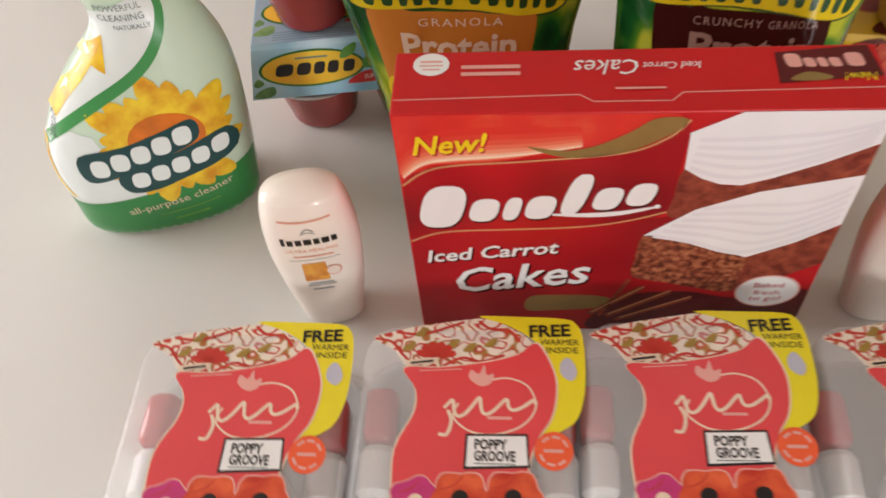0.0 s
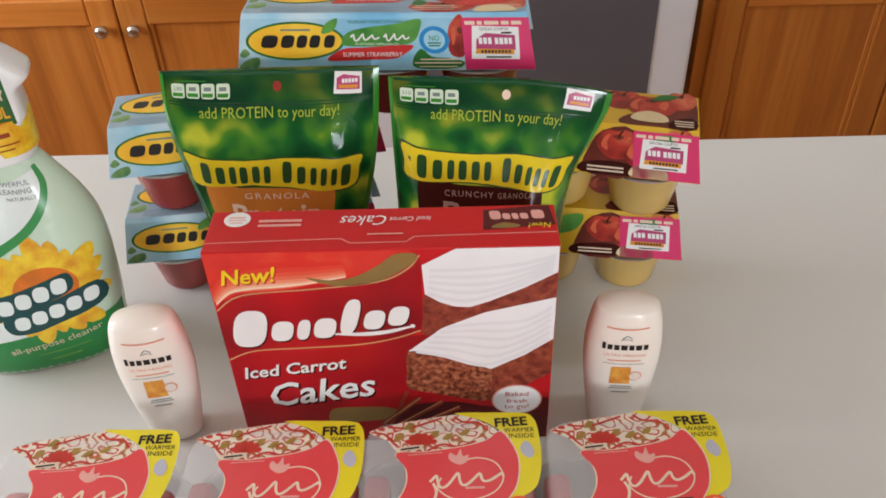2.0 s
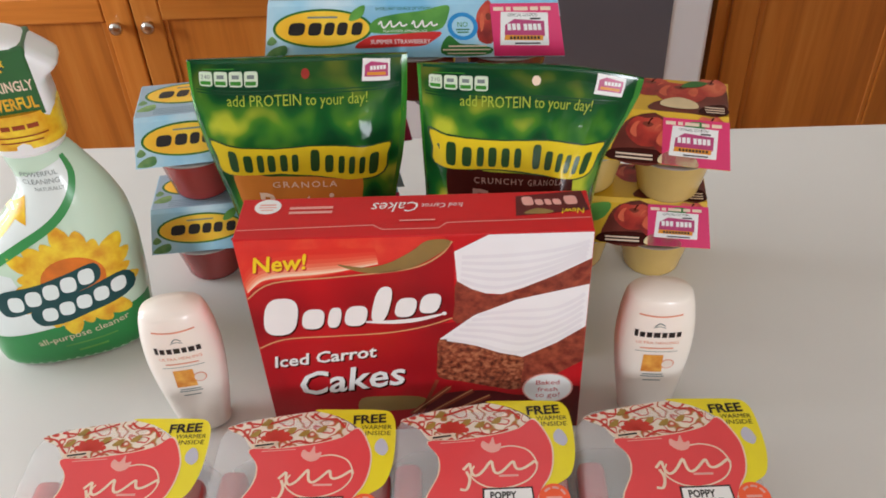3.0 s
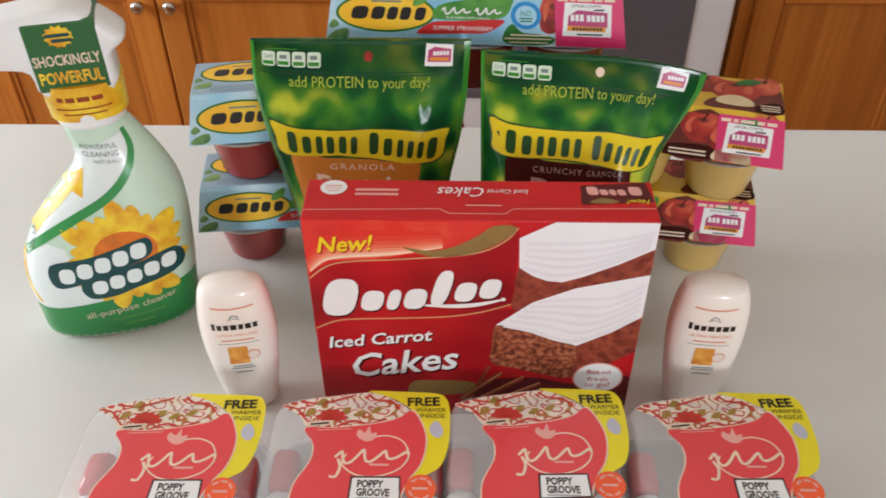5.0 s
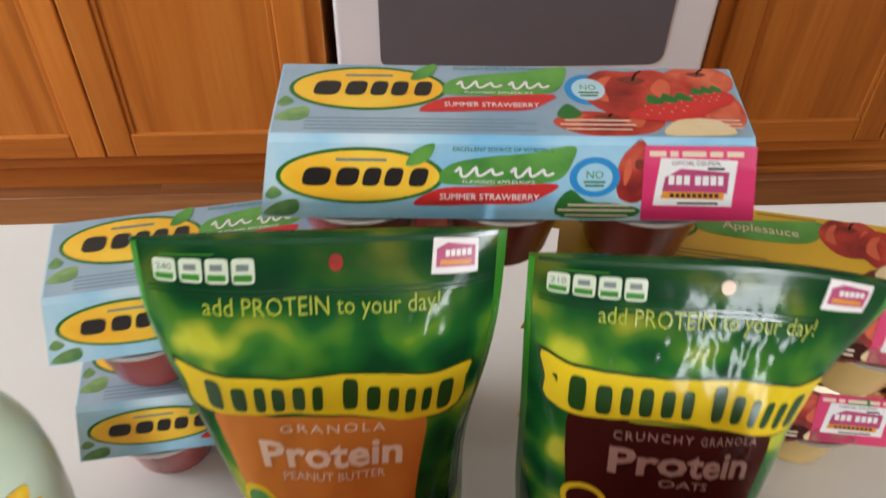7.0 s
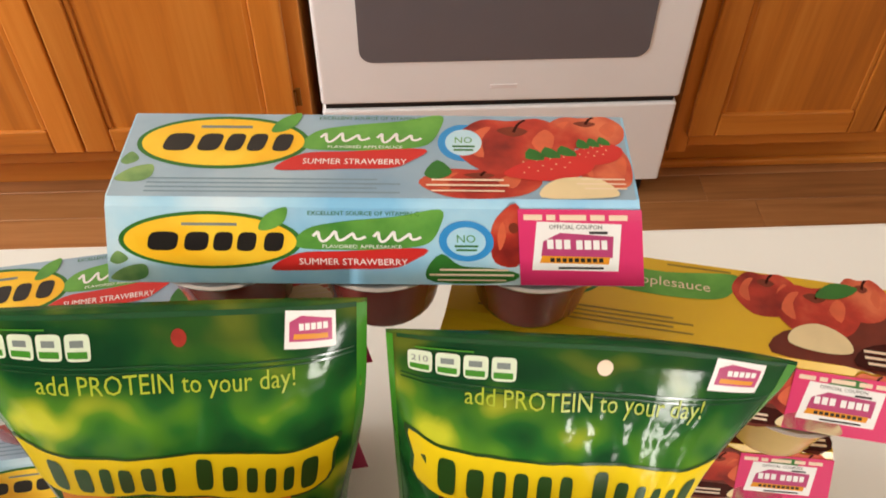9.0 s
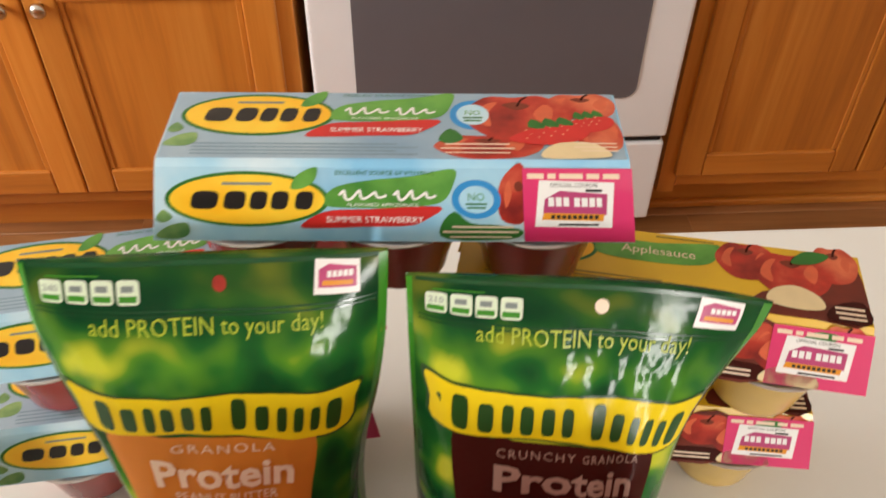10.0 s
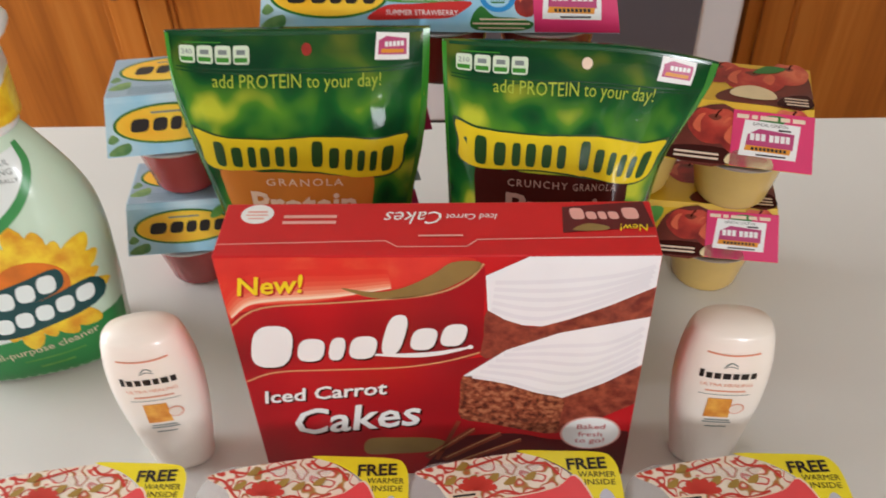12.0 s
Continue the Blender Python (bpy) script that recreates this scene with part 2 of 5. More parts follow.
BOTTLE_WHITE = mat("white_sleeve", srgb(232, 240, 238), 0.26, vary=0.025, size=14, coat=0.25)
SLEEVE_GREEN = mat("grass_green_sleeve", srgb(40, 140, 70), 0.28, vary=0.07, size=20, coat=0.2)
SWOOSH = mat("leaf_green_sleeve", srgb(66, 150, 84), 0.28, vary=0.06, size=20)
PETAL = mat("sunflower_print", srgb(240, 196, 36), 0.32, size=80, ramp=[(0.3, srgb(222, 152, 28)), (0.65, srgb(248, 216, 56))])
PETAL_IN = mat("orange_heart_print", srgb(216, 116, 30), 0.32, vary=0.15, size=80)
TRIGGER = mat("white_trigger_plastic", srgb(240, 240, 240), 0.34, vary=0.02, size=14, sub=0.1)
TEAL_INK = mat("deep_teal_print", srgb(20, 70, 72), 0.32, vary=0.1)
CLEAR = mat("clear_blister", (0.93, 0.93, 0.93, 1), 0.16, vary=0.0, alpha=0.27, coat=0.4)
CORAL = mat("coral_card", srgb(230, 74, 78), 0.3, vary=0.04, size=25, coat=0.3)
FLORAL = mat("cream_floral_ground", srgb(236, 222, 206), 0.34, size=95, detail=1.0, ramp=[(0.40, srgb(236, 224, 208)), (0.425, srgb(198, 56, 44)), (0.455, srgb(206, 70, 54)), (0.475, srgb(238, 226, 210)), (0.54, srgb(236, 222, 204)), (0.56, srgb(172, 132, 66)), (0.6, srgb(196, 60, 48)), (0.63, srgb(238, 224, 208))])
FLORAL_RED = mat("floral_red_print", srgb(200, 58, 46), 0.34, vary=0.1, size=60)
FLORAL_OL = mat("floral_olive_print", srgb(164, 132, 60), 0.34, vary=0.15, size=60)
CARD_YEL = mat("lemon_card", srgb(240, 224, 38), 0.3, vary=0.03, size=25, coat=0.3)
POPPY = mat("poppy_petal_print", srgb(222, 68, 36), 0.32, size=70, ramp=[(0.32, srgb(190, 40, 26)), (0.68, srgb(236, 104, 62))])
POPPY_PINK = mat("pink_petal_print", srgb(206, 58, 124), 0.32, vary=0.12, size=60)
SEAL_ORANGE = mat("orange_seal_print", srgb(246, 100, 58), 0.32, vary=0.03)
REFILL_OIL = mat("pink_refill_oil", srgb(206, 84, 84), 0.15, vary=0.05, coat=0.4)
GREY_BLUE = mat("lilac_grey_print", srgb(190, 190, 204), 0.36, vary=0.03)

# ---- building helpers ----
def finish(bm, name, material, smooth=False):
    bmesh.ops.recalc_face_normals(bm, faces=bm.faces)
    me = bpy.data.meshes.new(name)
    for f in bm.faces:
        f.smooth = smooth
    bm.to_mesh(me)
    bm.free()
    me.materials.append(material)
    return me


def part(name, bm, material, parent=None, label="", smooth=False):
    """One bmesh as one mesh object, under a thing or a part."""
    ob = new(name, finish(bm, name, material, smooth))
    ob.parent = parent
    return tagged(ob, label)


def thing(name, m, label, category, group="", kind=""):
    ob = new(name)
    ob.empty_display_size = 0.02
    ob.matrix_world = m
    return tagged(ob, label, category, group, kind)


def cuboid(x0, x1, y0, y1, z0, z1, bevel=0.0, seg=2):
    bm = bmesh.new()
    bmesh.ops.create_cube(bm, size=1)
    for v in bm.verts:
        v.co = Vector((x0 + (v.co.x + .5) * (x1 - x0), y0 + (v.co.y + .5) * (y1 - y0), z0 + (v.co.z + .5) * (z1 - z0)))
    if bevel:
        bmesh.ops.bevel(bm, geom=bm.edges[:], offset=bevel, segments=seg, affect="EDGES", profile=0.5)
    return bm


def ring(cx, cy, z, rx, ry, n, p):
    out = []
    for i in range(n):
        a = 2 * math.pi * i / n
        c, s = math.cos(a), math.sin(a)
        out.append(Vector((cx + rx * math.copysign(abs(c) ** (2 / p), c), cy + ry * math.copysign(abs(s) ** (2 / p), s), z)))
    return out


def loft(rings, cap=True):
    bm = bmesh.new()
    rows = [[bm.verts.new(v) for v in r] for r in rings]
    n = len(rows[0])
    for a, b in zip(rows, rows[1:]):
        for i in range(n):
            bm.faces.new((a[i], a[(i + 1) % n], b[(i + 1) % n], b[i]))
    if cap:
        bm.faces.new(rows[0][::-1])
        bm.faces.new(rows[-1])
    return bm


def curve(points, n):
    """n values along a smooth line through rows of numbers (first column runs from start to end)."""
    p = np.array(points, float)
    t = np.linspace(p[0, 0], p[-1, 0], n)
    out = []
    for x in t:
        i = min(max(np.searchsorted(p[:, 0], x) - 1, 0), len(p) - 2)
        a, b = p[i], p[i + 1]
        f = (x - a[0]) / (b[0] - a[0])
        pa, pb = p[max(i - 1, 0)], p[min(i + 2, len(p) - 1)]
        ma, mb = (b - pa) / max(b[0] - pa[0], 1e-9) * (b[0] - a[0]), (pb - a) / max(pb[0] - a[0], 1e-9) * (b[0] - a[0])
        out.append((2*f**3-3*f**2+1)*a + (f**3-2*f**2+f)*ma + (-2*f**3+3*f**2)*b + (f**3-f**2)*mb)
    return [tuple(float(q) for q in o) for o in out]


def smooth_loop(pts, k=6):
    """A closed rounded outline through a few corner points."""
    n, out = len(pts), []
    for i in range(n):
        p0, p1, p2, p3 = (Vector(pts[(i + j) % n]) for j in (-1, 0, 1, 2))
        for s in range(k):
            t = s / k
            out.append(tuple(0.5 * (2*p1 + (p2-p0)*t + (2*p0-5*p1+4*p2-p3)*t*t + (3*p1-p0-3*p2+p3)*t**3)))
    return out


def ellipse(cx, cy, rx, ry, n=36, turn=0.0):
    c, s = math.cos(radians(turn)), math.sin(radians(turn))
    return [(cx + rx*math.cos(a)*c - ry*math.sin(a)*s, cy + rx*math.cos(a)*s + ry*math.sin(a)*c) for a in (2*math.pi*i/n for i in range(n))]


def rect(x0, y0, x1, y1, skew=0.0):
    return [(x0, y0), (x1, y0 + skew), (x1, y1 + skew), (x0, y1)]


def stroke(pts, w, k=5, taper=False):
    """The outline of a smooth pen stroke of width w through pts."""
    line = []
    n = len(pts)
    for i in range(n - 1):
        p0, p1, p2, p3 = (Vector(pts[min(max(i + j, 0), n - 1)]) for j in (-1, 0, 1, 2))
        for s in range(k):
            t = s / k
            line.append(0.5 * (2*p1 + (p2-p0)*t + (2*p0-5*p1+4*p2-p3)*t*t + (3*p1-p0-3*p2+p3)*t**3))
    line.append(Vector(pts[-1]))
    left, right = [], []
    for i, q in enumerate(line):
        d = (line[min(i + 1, len(line) - 1)] - line[max(i - 1, 0)])
        d = d.normalized() if d.length else Vector((1, 0))
        h = w / 2 * (math.sin(math.pi * (0.12 + 0.76 * i / (len(line) - 1))) if taper else 1)
        left.append(q + Vector((-d.y, d.x)) * h)
        right.append(q - Vector((-d.y, d.x)) * h)
    return left, right


def lay(bm, surf, lift, grain):
    """Bend a flat figure (millimetres) on to a surface: surf(u, v, lift) gives the place."""
    if grain:
        for _ in range(4):
            long = [e for e in bm.edges if e.calc_length() > grain]
            if not long:
                break
            bmesh.ops.subdivide_edges(bm, edges=long, cuts=1)
            bmesh.ops.triangulate(bm, faces=[f for f in bm.faces if len(f.verts) > 3])
    for v in bm.verts:
        v.co = surf(v.co.x, v.co.y, lift)
    return bm


SINGLE = ("leaf_print", "side_seal", "fact_tab", "fact_foot", "zip_ridge", "white_lace", "cinnamon_print", "floral_petal", "floral_leaf", "lid_seam", "ribbon_edge", "small_bar", "icing_groove")


def decal(name, loops, surf, material, parent, lift=0.3, grain=0.0, label=""):
    """Flat print of one or more closed outlines (or strokes) on a surface; a few large ones become a part each, many tiny ones one."""
    if len(loops) > 1 and name in SINGLE:
        return [decal(name, [lp], surf, material, parent, lift, grain, label) for lp in loops][0]
    bm = bmesh.new()
    for lp in loops:
        if isinstance(lp, tuple):
            a = [bm.verts.new((p[0], p[1], 0)) for p in lp[0]]
            b = [bm.verts.new((p[0], p[1], 0)) for p in lp[1]]
            for i in range(len(a) - 1):
                bm.faces.new((a[i], a[i + 1], b[i + 1], b[i]))
        else:
            bm.faces.new([bm.verts.new((p[0], p[1], 0)) for p in lp])
    bmesh.ops.triangulate(bm, faces=[f for f in bm.faces if len(f.verts) > 4])
    lay(bm, surf, lift, grain)
    ob = new(name, bpy.data.meshes.new(name))
    for f in bm.faces:
        f.smooth = True
    bm.to_mesh(ob.data)
    bm.free()
    ob.data.materials.append(material)
    ob.parent = parent
    return tagged(ob, label, kind="stuff" if len(loops) > 1 else "")


def lettering(name, text, x, y, size, surf, material, parent, lift=0.4, turn=0.0, width=0.0, slant=0.0, bold=0.0, spread=1.0, centre=False, grain=0.0):
    """Words in the built-in font, in millimetres on a surface; width fits them to a length."""
    cu = bpy.data.curves.new(name, "FONT")
    cu.body, cu.size, cu.shear, cu.offset, cu.space_character, cu.resolution_u = text, size, slant, bold, spread, 2
    tmp = bpy.data.objects.new(name, cu)
    scene.collection.objects.link(tmp)
    me = bpy.data.meshes.new_from_object(tmp.evaluated_get(bpy.context.evaluated_depsgraph_get()))
    bpy.data.objects.remove(tmp)
    bm = bmesh.new()
    bm.from_mesh(me)
    bpy.data.meshes.remove(me)
    bmesh.ops.remove_doubles(bm, verts=bm.verts, dist=size * 0.002)
    xs = [v.co.x for v in bm.verts]
    x0, x1 = min(xs), max(xs)
    k = width / (x1 - x0) if width else 1.0
    mid = (x0 + x1) / 2 if centre else x0
    c, s = math.cos(radians(turn)), math.sin(radians(turn))
    for v in bm.verts:
        a, b = (v.co.x - mid) * k, v.co.y
        v.co = Vector((x + a*c - b*s, y + a*s + b*c, 0))
    lay(bm, surf, lift, grain)
    ob = new(name, bpy.data.meshes.new(name))
    bm.to_mesh(ob.data)
    bm.free()
    ob.data.materials.append(material)
    ob.parent = parent
    return ob


def bars(x0, y, widths, h, gap, skew=0.0, slope=0.0):
    """A row of plain upright bars that stands for a wordmark."""
    out, x = [], x0
    for w in widths:
        yy = y + (x - x0) * slope
        out.append([(x, yy), (x + w, yy + w * slope), (x + w + skew, yy + w * slope + h), (x + skew, yy + h)])
        x += w + gap
    return out


def blob(x, y, w, h, skew=0.0, p=3.6, n=22):
    """A plain upright lozenge with rounded corners, leaning by skew."""
    out = []
    for i in range(n):
        a = 2 * math.pi * i / n
        c, q = math.cos(a), math.sin(a)
        u, v = w / 2 * math.copysign(abs(c) ** (2 / p), c), h / 2 * math.copysign(abs(q) ** (2 / p), q)
        out.append((x + w / 2 + u + skew * (v / h + .5), y + h / 2 + v))
    return out


def wave(x0, x1, y, amp, turns, slope=0.0):
    """A smooth plain wave line of a few turns, with swelling height."""
    n = int(turns * 8)
    return [(x0 + (x1 - x0) * i / n + amp * .35 * math.sin(2 * math.pi * turns * i / n + .6), y + slope * i / n + amp * (.75 + .25 * math.sin(1.7 * i / n * math.pi)) * math.sin(2 * math.pi * turns * i / n)) for i in range(n + 1)]


def facing(o, right, up):
    """A flat surface at o: u runs along right, v along up (millimetres); lift in millimetres towards the viewer."""
    o, right, up = Vector(o), Vector(right).normalized(), Vector(up).normalized()
    out = right.cross(up)
    return lambda u, v, h: o + right * (u / 1000) + up * (v / 1000) + out * (h / 1000)

# ---- the room ----
X0, X1, Y0, Y1, H = -2.3, 3.0, -2.6, 2.62, 2.45


def structure(name, bm, material, label, category):
    return tagged(part(name, bm, material), label, category, kind="structure")


def joined(*bms):
    out = bmesh.new()
    for b in bms:
        me = bpy.data.meshes.new("piece")
        b.to_mesh(me)
        b.free()
        out.from_mesh(me)
        bpy.data.meshes.remove(me)
    return out


floor = structure("floor", cuboid(X0 - .1, X1 + .1, Y0 - .1, Y1 + .1, -0.12, -0.006), BLACK, "oak laminate kitchen floor in narrow planks", "floor")
structure("ceiling", cuboid(X0 - .1, X1 + .1, Y0 - .1, Y1 + .1, H, H + .1), CEILING, "plain white painted kitchen ceiling", "ceiling")
structure("wall_north", cuboid(X0 - .1, X1 + .1, Y1, Y1 + .1, 0, H), PLASTER, "cream painted wall behind the cabinets", "wall")
structure("wall_east", cuboid(X1, X1 + .1, Y0, Y1, 0, H), PLASTER, "cream painted plain side wall", "wall")
# side wall with a window, rear wall with a glazed patio door
WY0, WY1, WZ0, WZ1 = 0.1, 1.7, 1.05, 2.2
structure("wall_west", joined(cuboid(X0 - .1, X0, Y0, WY0, 0, H), cuboid(X0 - .1, X0, WY1, Y1, 0, H), cuboid(X0 - .1, X0, WY0, WY1, 0, WZ0), cuboid(X0 - .1, X0, WY0, WY1, WZ1, H)),
          PLASTER, "cream painted wall with a window opening", "wall")
PX0, PX1, PZ0, PZ1 = 1.06, 1.58, 1.05, 2.2
structure("wall_south", joined(cuboid(X0 - .1, PX0, Y0 - .1, Y0, 0, H), cuboid(PX1, X1 + .1, Y0 - .1, Y0, 0, H), cuboid(PX0, PX1, Y0 - .1, Y0, PZ1, H), cuboid(PX0, PX1, Y0 - .1, Y0, 0, PZ0)),
          PLASTER, "cream painted wall with a window opening", "wall")


def glazed(name, m, w, h, label, category, mullions):
    win = thing(name, m, label, category, kind="structure")
    f = 0.05
    for a, b, c, d in ((0, w, 0, f), (0, w, h - f, h), (0, f, f, h - f), (w - f, w, f, h - f)):
        part("window_frame", cuboid(a, b, -.03, .03, c, d, .004, 1), VINYL, win)
    for i in range(1, mullions):
        x = w * i / mullions
        part("mullion", cuboid(x - .02, x + .02, -.025, .025, f, h - f, .003, 1), VINYL, win)
    pane = part("pane", cuboid(f, w - f, -.003, .003, f, h - f), GLASS, win, "clear window pane")
    pane.visible_shadow = False
    return win


glazed("window_1", pose(X0 - .05, WY1, WZ0, 0, 0, -90), WY1 - WY0, WZ1 - WZ0, "white vinyl window with two clear panes", "window", 2)
glazed("window_2", pose(PX0, Y0 - .05, PZ0), PX1 - PX0, PZ1 - PZ0, "white vinyl window with a clear pane", "window", 1)

# ---- island worktop ----
structure("ground", cuboid(-60, 60, -60, 60, -0.4, -0.3), mat("lawn", srgb(86, 110, 60), 0.9, vary=0.3, size=2), "grassy ground outside the house", "ground")
island = thing("kitchen_island", pose(0, 0, 0), "kitchen island with an off-white laminate worktop", "island")
part("worktop", cuboid(-1.15, 1.45, -0.06, 0.937, C - 0.04, C, 0.006, 3), LAMINATE, island, "off-white laminate worktop with eased edges")
part("island_base", cuboid(-1.1, 1.4, 0.12, 0.7, 0.1, C - 0.0405), OAK_V, island, "oak panelled island base")
part("island_plinth", cuboid(-1.08, 1.38, 0.18, 0.64, 0.0, 0.0995), BLACK, island)

# ---- base cabinets and range along the far wall ----
FACE = 1.965         # plane of the cabinet fronts


def door_panel(cab, x0, x1, z0, z1, knob=None):
    """A framed oak door: stiles, rails, bevelled recessed panel."""
    y, w = FACE - 0.019, 0.062
    d = new("cabinet_door")
    d.parent = cab
    tagged(d, "framed oak door with a recessed flat panel")
    for a, b in ((x0, x0 + w), (x1 - w, x1)):
        part("stile", cuboid(a, b, y, FACE - .0005, z0, z1, .004, 2), OAK_V, d)
    for a, b in ((z0, z0 + w), (z1 - w, z1)):
        part("rail", cuboid(x0 + w + .0006, x1 - w - .0006, y, FACE - .0005, a, b, .004, 2), OAK_H, d)
    part("panel", cuboid(x0 + w - .004, x1 - w + .004, y + .009, FACE - .001, z0 + w - .004, z1 - w + .004), OAK_V, d)
    for a, b, c, e in ((x0 + w, x0 + w + .012, z0 + w, z1 - w), (x1 - w - .012, x1 - w, z0 + w, z1 - w)):
        part("bead", cuboid(a, b, y + .005, y + .0088, c, e, .0018, 1), OAK_V, d)
    if knob is not None:
        k = loft([ring(0, 0, z, r, r, 20, 2) for z, r in ((0, .006), (.008, .0055), (.014, .008), (.018, .0145), (.023, .0155), (.028, .0125), (.0305, .006))])
        bmesh.ops.rotate(k, verts=k.verts, matrix=Matrix.Rotation(radians(90), 3, "X"))
        bmesh.ops.translate(k, verts=k.verts, vec=(knob, y + .0005, 0.622))
        part("knob", k, NICKEL, d, "round brushed nickel knob", smooth=True)


def base_cabinet(x0, x1, doors, label):
    cab = thing("base_cabinet", pose(0, 0, 0), label, "cabinet", "base cabinets along the wall")
    part("carcass", cuboid(x0, x1, FACE + .0195, Y1 - .002, 0.105, 0.875), OAK_V, cab)
    part("toe_kick", cuboid(x0, x1, FACE + .075, FACE + .09, 0, 0.1045), OAK_H, cab, "recessed oak toe kick")
    for a, b in ((0.125, 0.178), (0.68, 0.875)):
        part("face_rail", cuboid(x0 + .041, x1 - .041, FACE, FACE + .019, a, b, .001, 1), OAK_H, cab)
    for a, b in ((x0, x0 + .04), (x1 - .04, x1)):
        part("face_stile", cuboid(a, b, FACE, FACE + .019, 0.105, 0.875, .001, 1), OAK_V, cab)
    for a, b, k in doors:
        door_panel(cab, a, b, 0.165, 0.69, k)
    # Black sheet behind the doors stands in for shade in their gap.
    part("shadow_gap", cuboid(x0 + .0405, x1 - .0405, FACE + .012, FACE + .0185, .1785, .6795), BLACK, cab)
    return cab


near_range = base_cabinet(-0.872, 0.1, [(-0.85, -0.403, -0.437), (-0.399, 0.068, -0.365)], "honey oak base cabinet with two framed doors")
for z in (.268, .62):
    part("hinge", joined(cuboid(.0705, .0815, FACE - .004, FACE - .0004, z, z + .046, .001, 1), cuboid(.0665, .0715, FACE - .012, FACE - .002, z + .004, z + .042, .002, 2)), BRASS, near_range, "small antique brass hinge")
base_cabinet(-1.80, -0.876, [(-1.77, -1.34, None), (-1.334, -0.905, None)], "honey oak base cabinet beside the range cabinet")
base_cabinet(0.9, 1.84, [(0.928, 1.353, None), (1.357, 1.80, None)], "honey oak base cabinet with closed panelled doors")
part("shoe_moulding", cuboid(0.9, 1.84, FACE + .058, FACE + .0748, 0, 0.022, .006, 2), OAK_H, bpy.data.objects["base_cabinet.002"])

# range
rng = thing("kitchen_range", pose(0, 0, 0), "white enamel freestanding kitchen range with grey oven window", "range")
RX0, RX1, RY = 0.126, 0.876, 1.912
part("range_body", cuboid(RX0 + .006, RX1 - .006, RY + .04, Y1 - .004, 0.06, 0.9, .004, 2), ENAMEL, rng)
door = part("oven_door", cuboid(RX0 + .002, RX1 - .002, RY, RY + .039, 0.305, 0.80, .008, 3), ENAMEL, rng, "white enamel oven door")
wx0, wx1, wz0, wz1, r = 0.214, 0.787, 0.410, 0.70, 0.028
corner = lambda cx, cz, a0: [(cx + r*math.cos(radians(a0 + 15*i)), cz + r*math.sin(radians(a0 + 15*i))) for i in range(7)]
lp = corner(wx1 - r, wz1 - r, 0) + corner(wx0 + r, wz1 - r, 90) + corner(wx0 + r, wz0 + r, 180) + corner(wx1 - r, wz0 + r, 270)
part("oven_window", loft([[Vector((x, y, z)) for x, z in lp] for y in (RY - .0025, RY + .002)]), OVEN_GLASS, door, "smooth grey oven window")
part("badge", cuboid(.475, .53, RY - .0015, RY + .002, .34, .35, .0006, 1), ICING_LINE, door)
hb = cuboid(.17, .83, RY - .05, RY - .032, .745, .765, .007, 3)
part("oven_handle", hb, ENAMEL, door)
for x in (.2, .78):
    part("handle_post", cuboid(x, x + .02, RY - .0325, RY + .001, .747, .763, .003, 1), ENAMEL, door)
part("vent_gap", cuboid(RX0 + .01, RX1 - .01, RY + .012, RY + .0395, .289, .3045), BLACK, rng)
part("storage_drawer", cuboid(RX0 + .002, RX1 - .002, RY + .004, RY + .039, 0.066, 0.288, .006, 3), ENAMEL, rng, "white enamel storage drawer")
for x in (.165, .835):
    part("foot", loft([ring(x, RY + .06, z, .02, .02, 16, 2) for z in (0, .059)]), BLACK, rng)
part("control_front", cuboid(RX0 + .002, RX1 - .002, RY + .004, RY + .039, 0.803, 0.9, .006, 2), ENAMEL, rng)

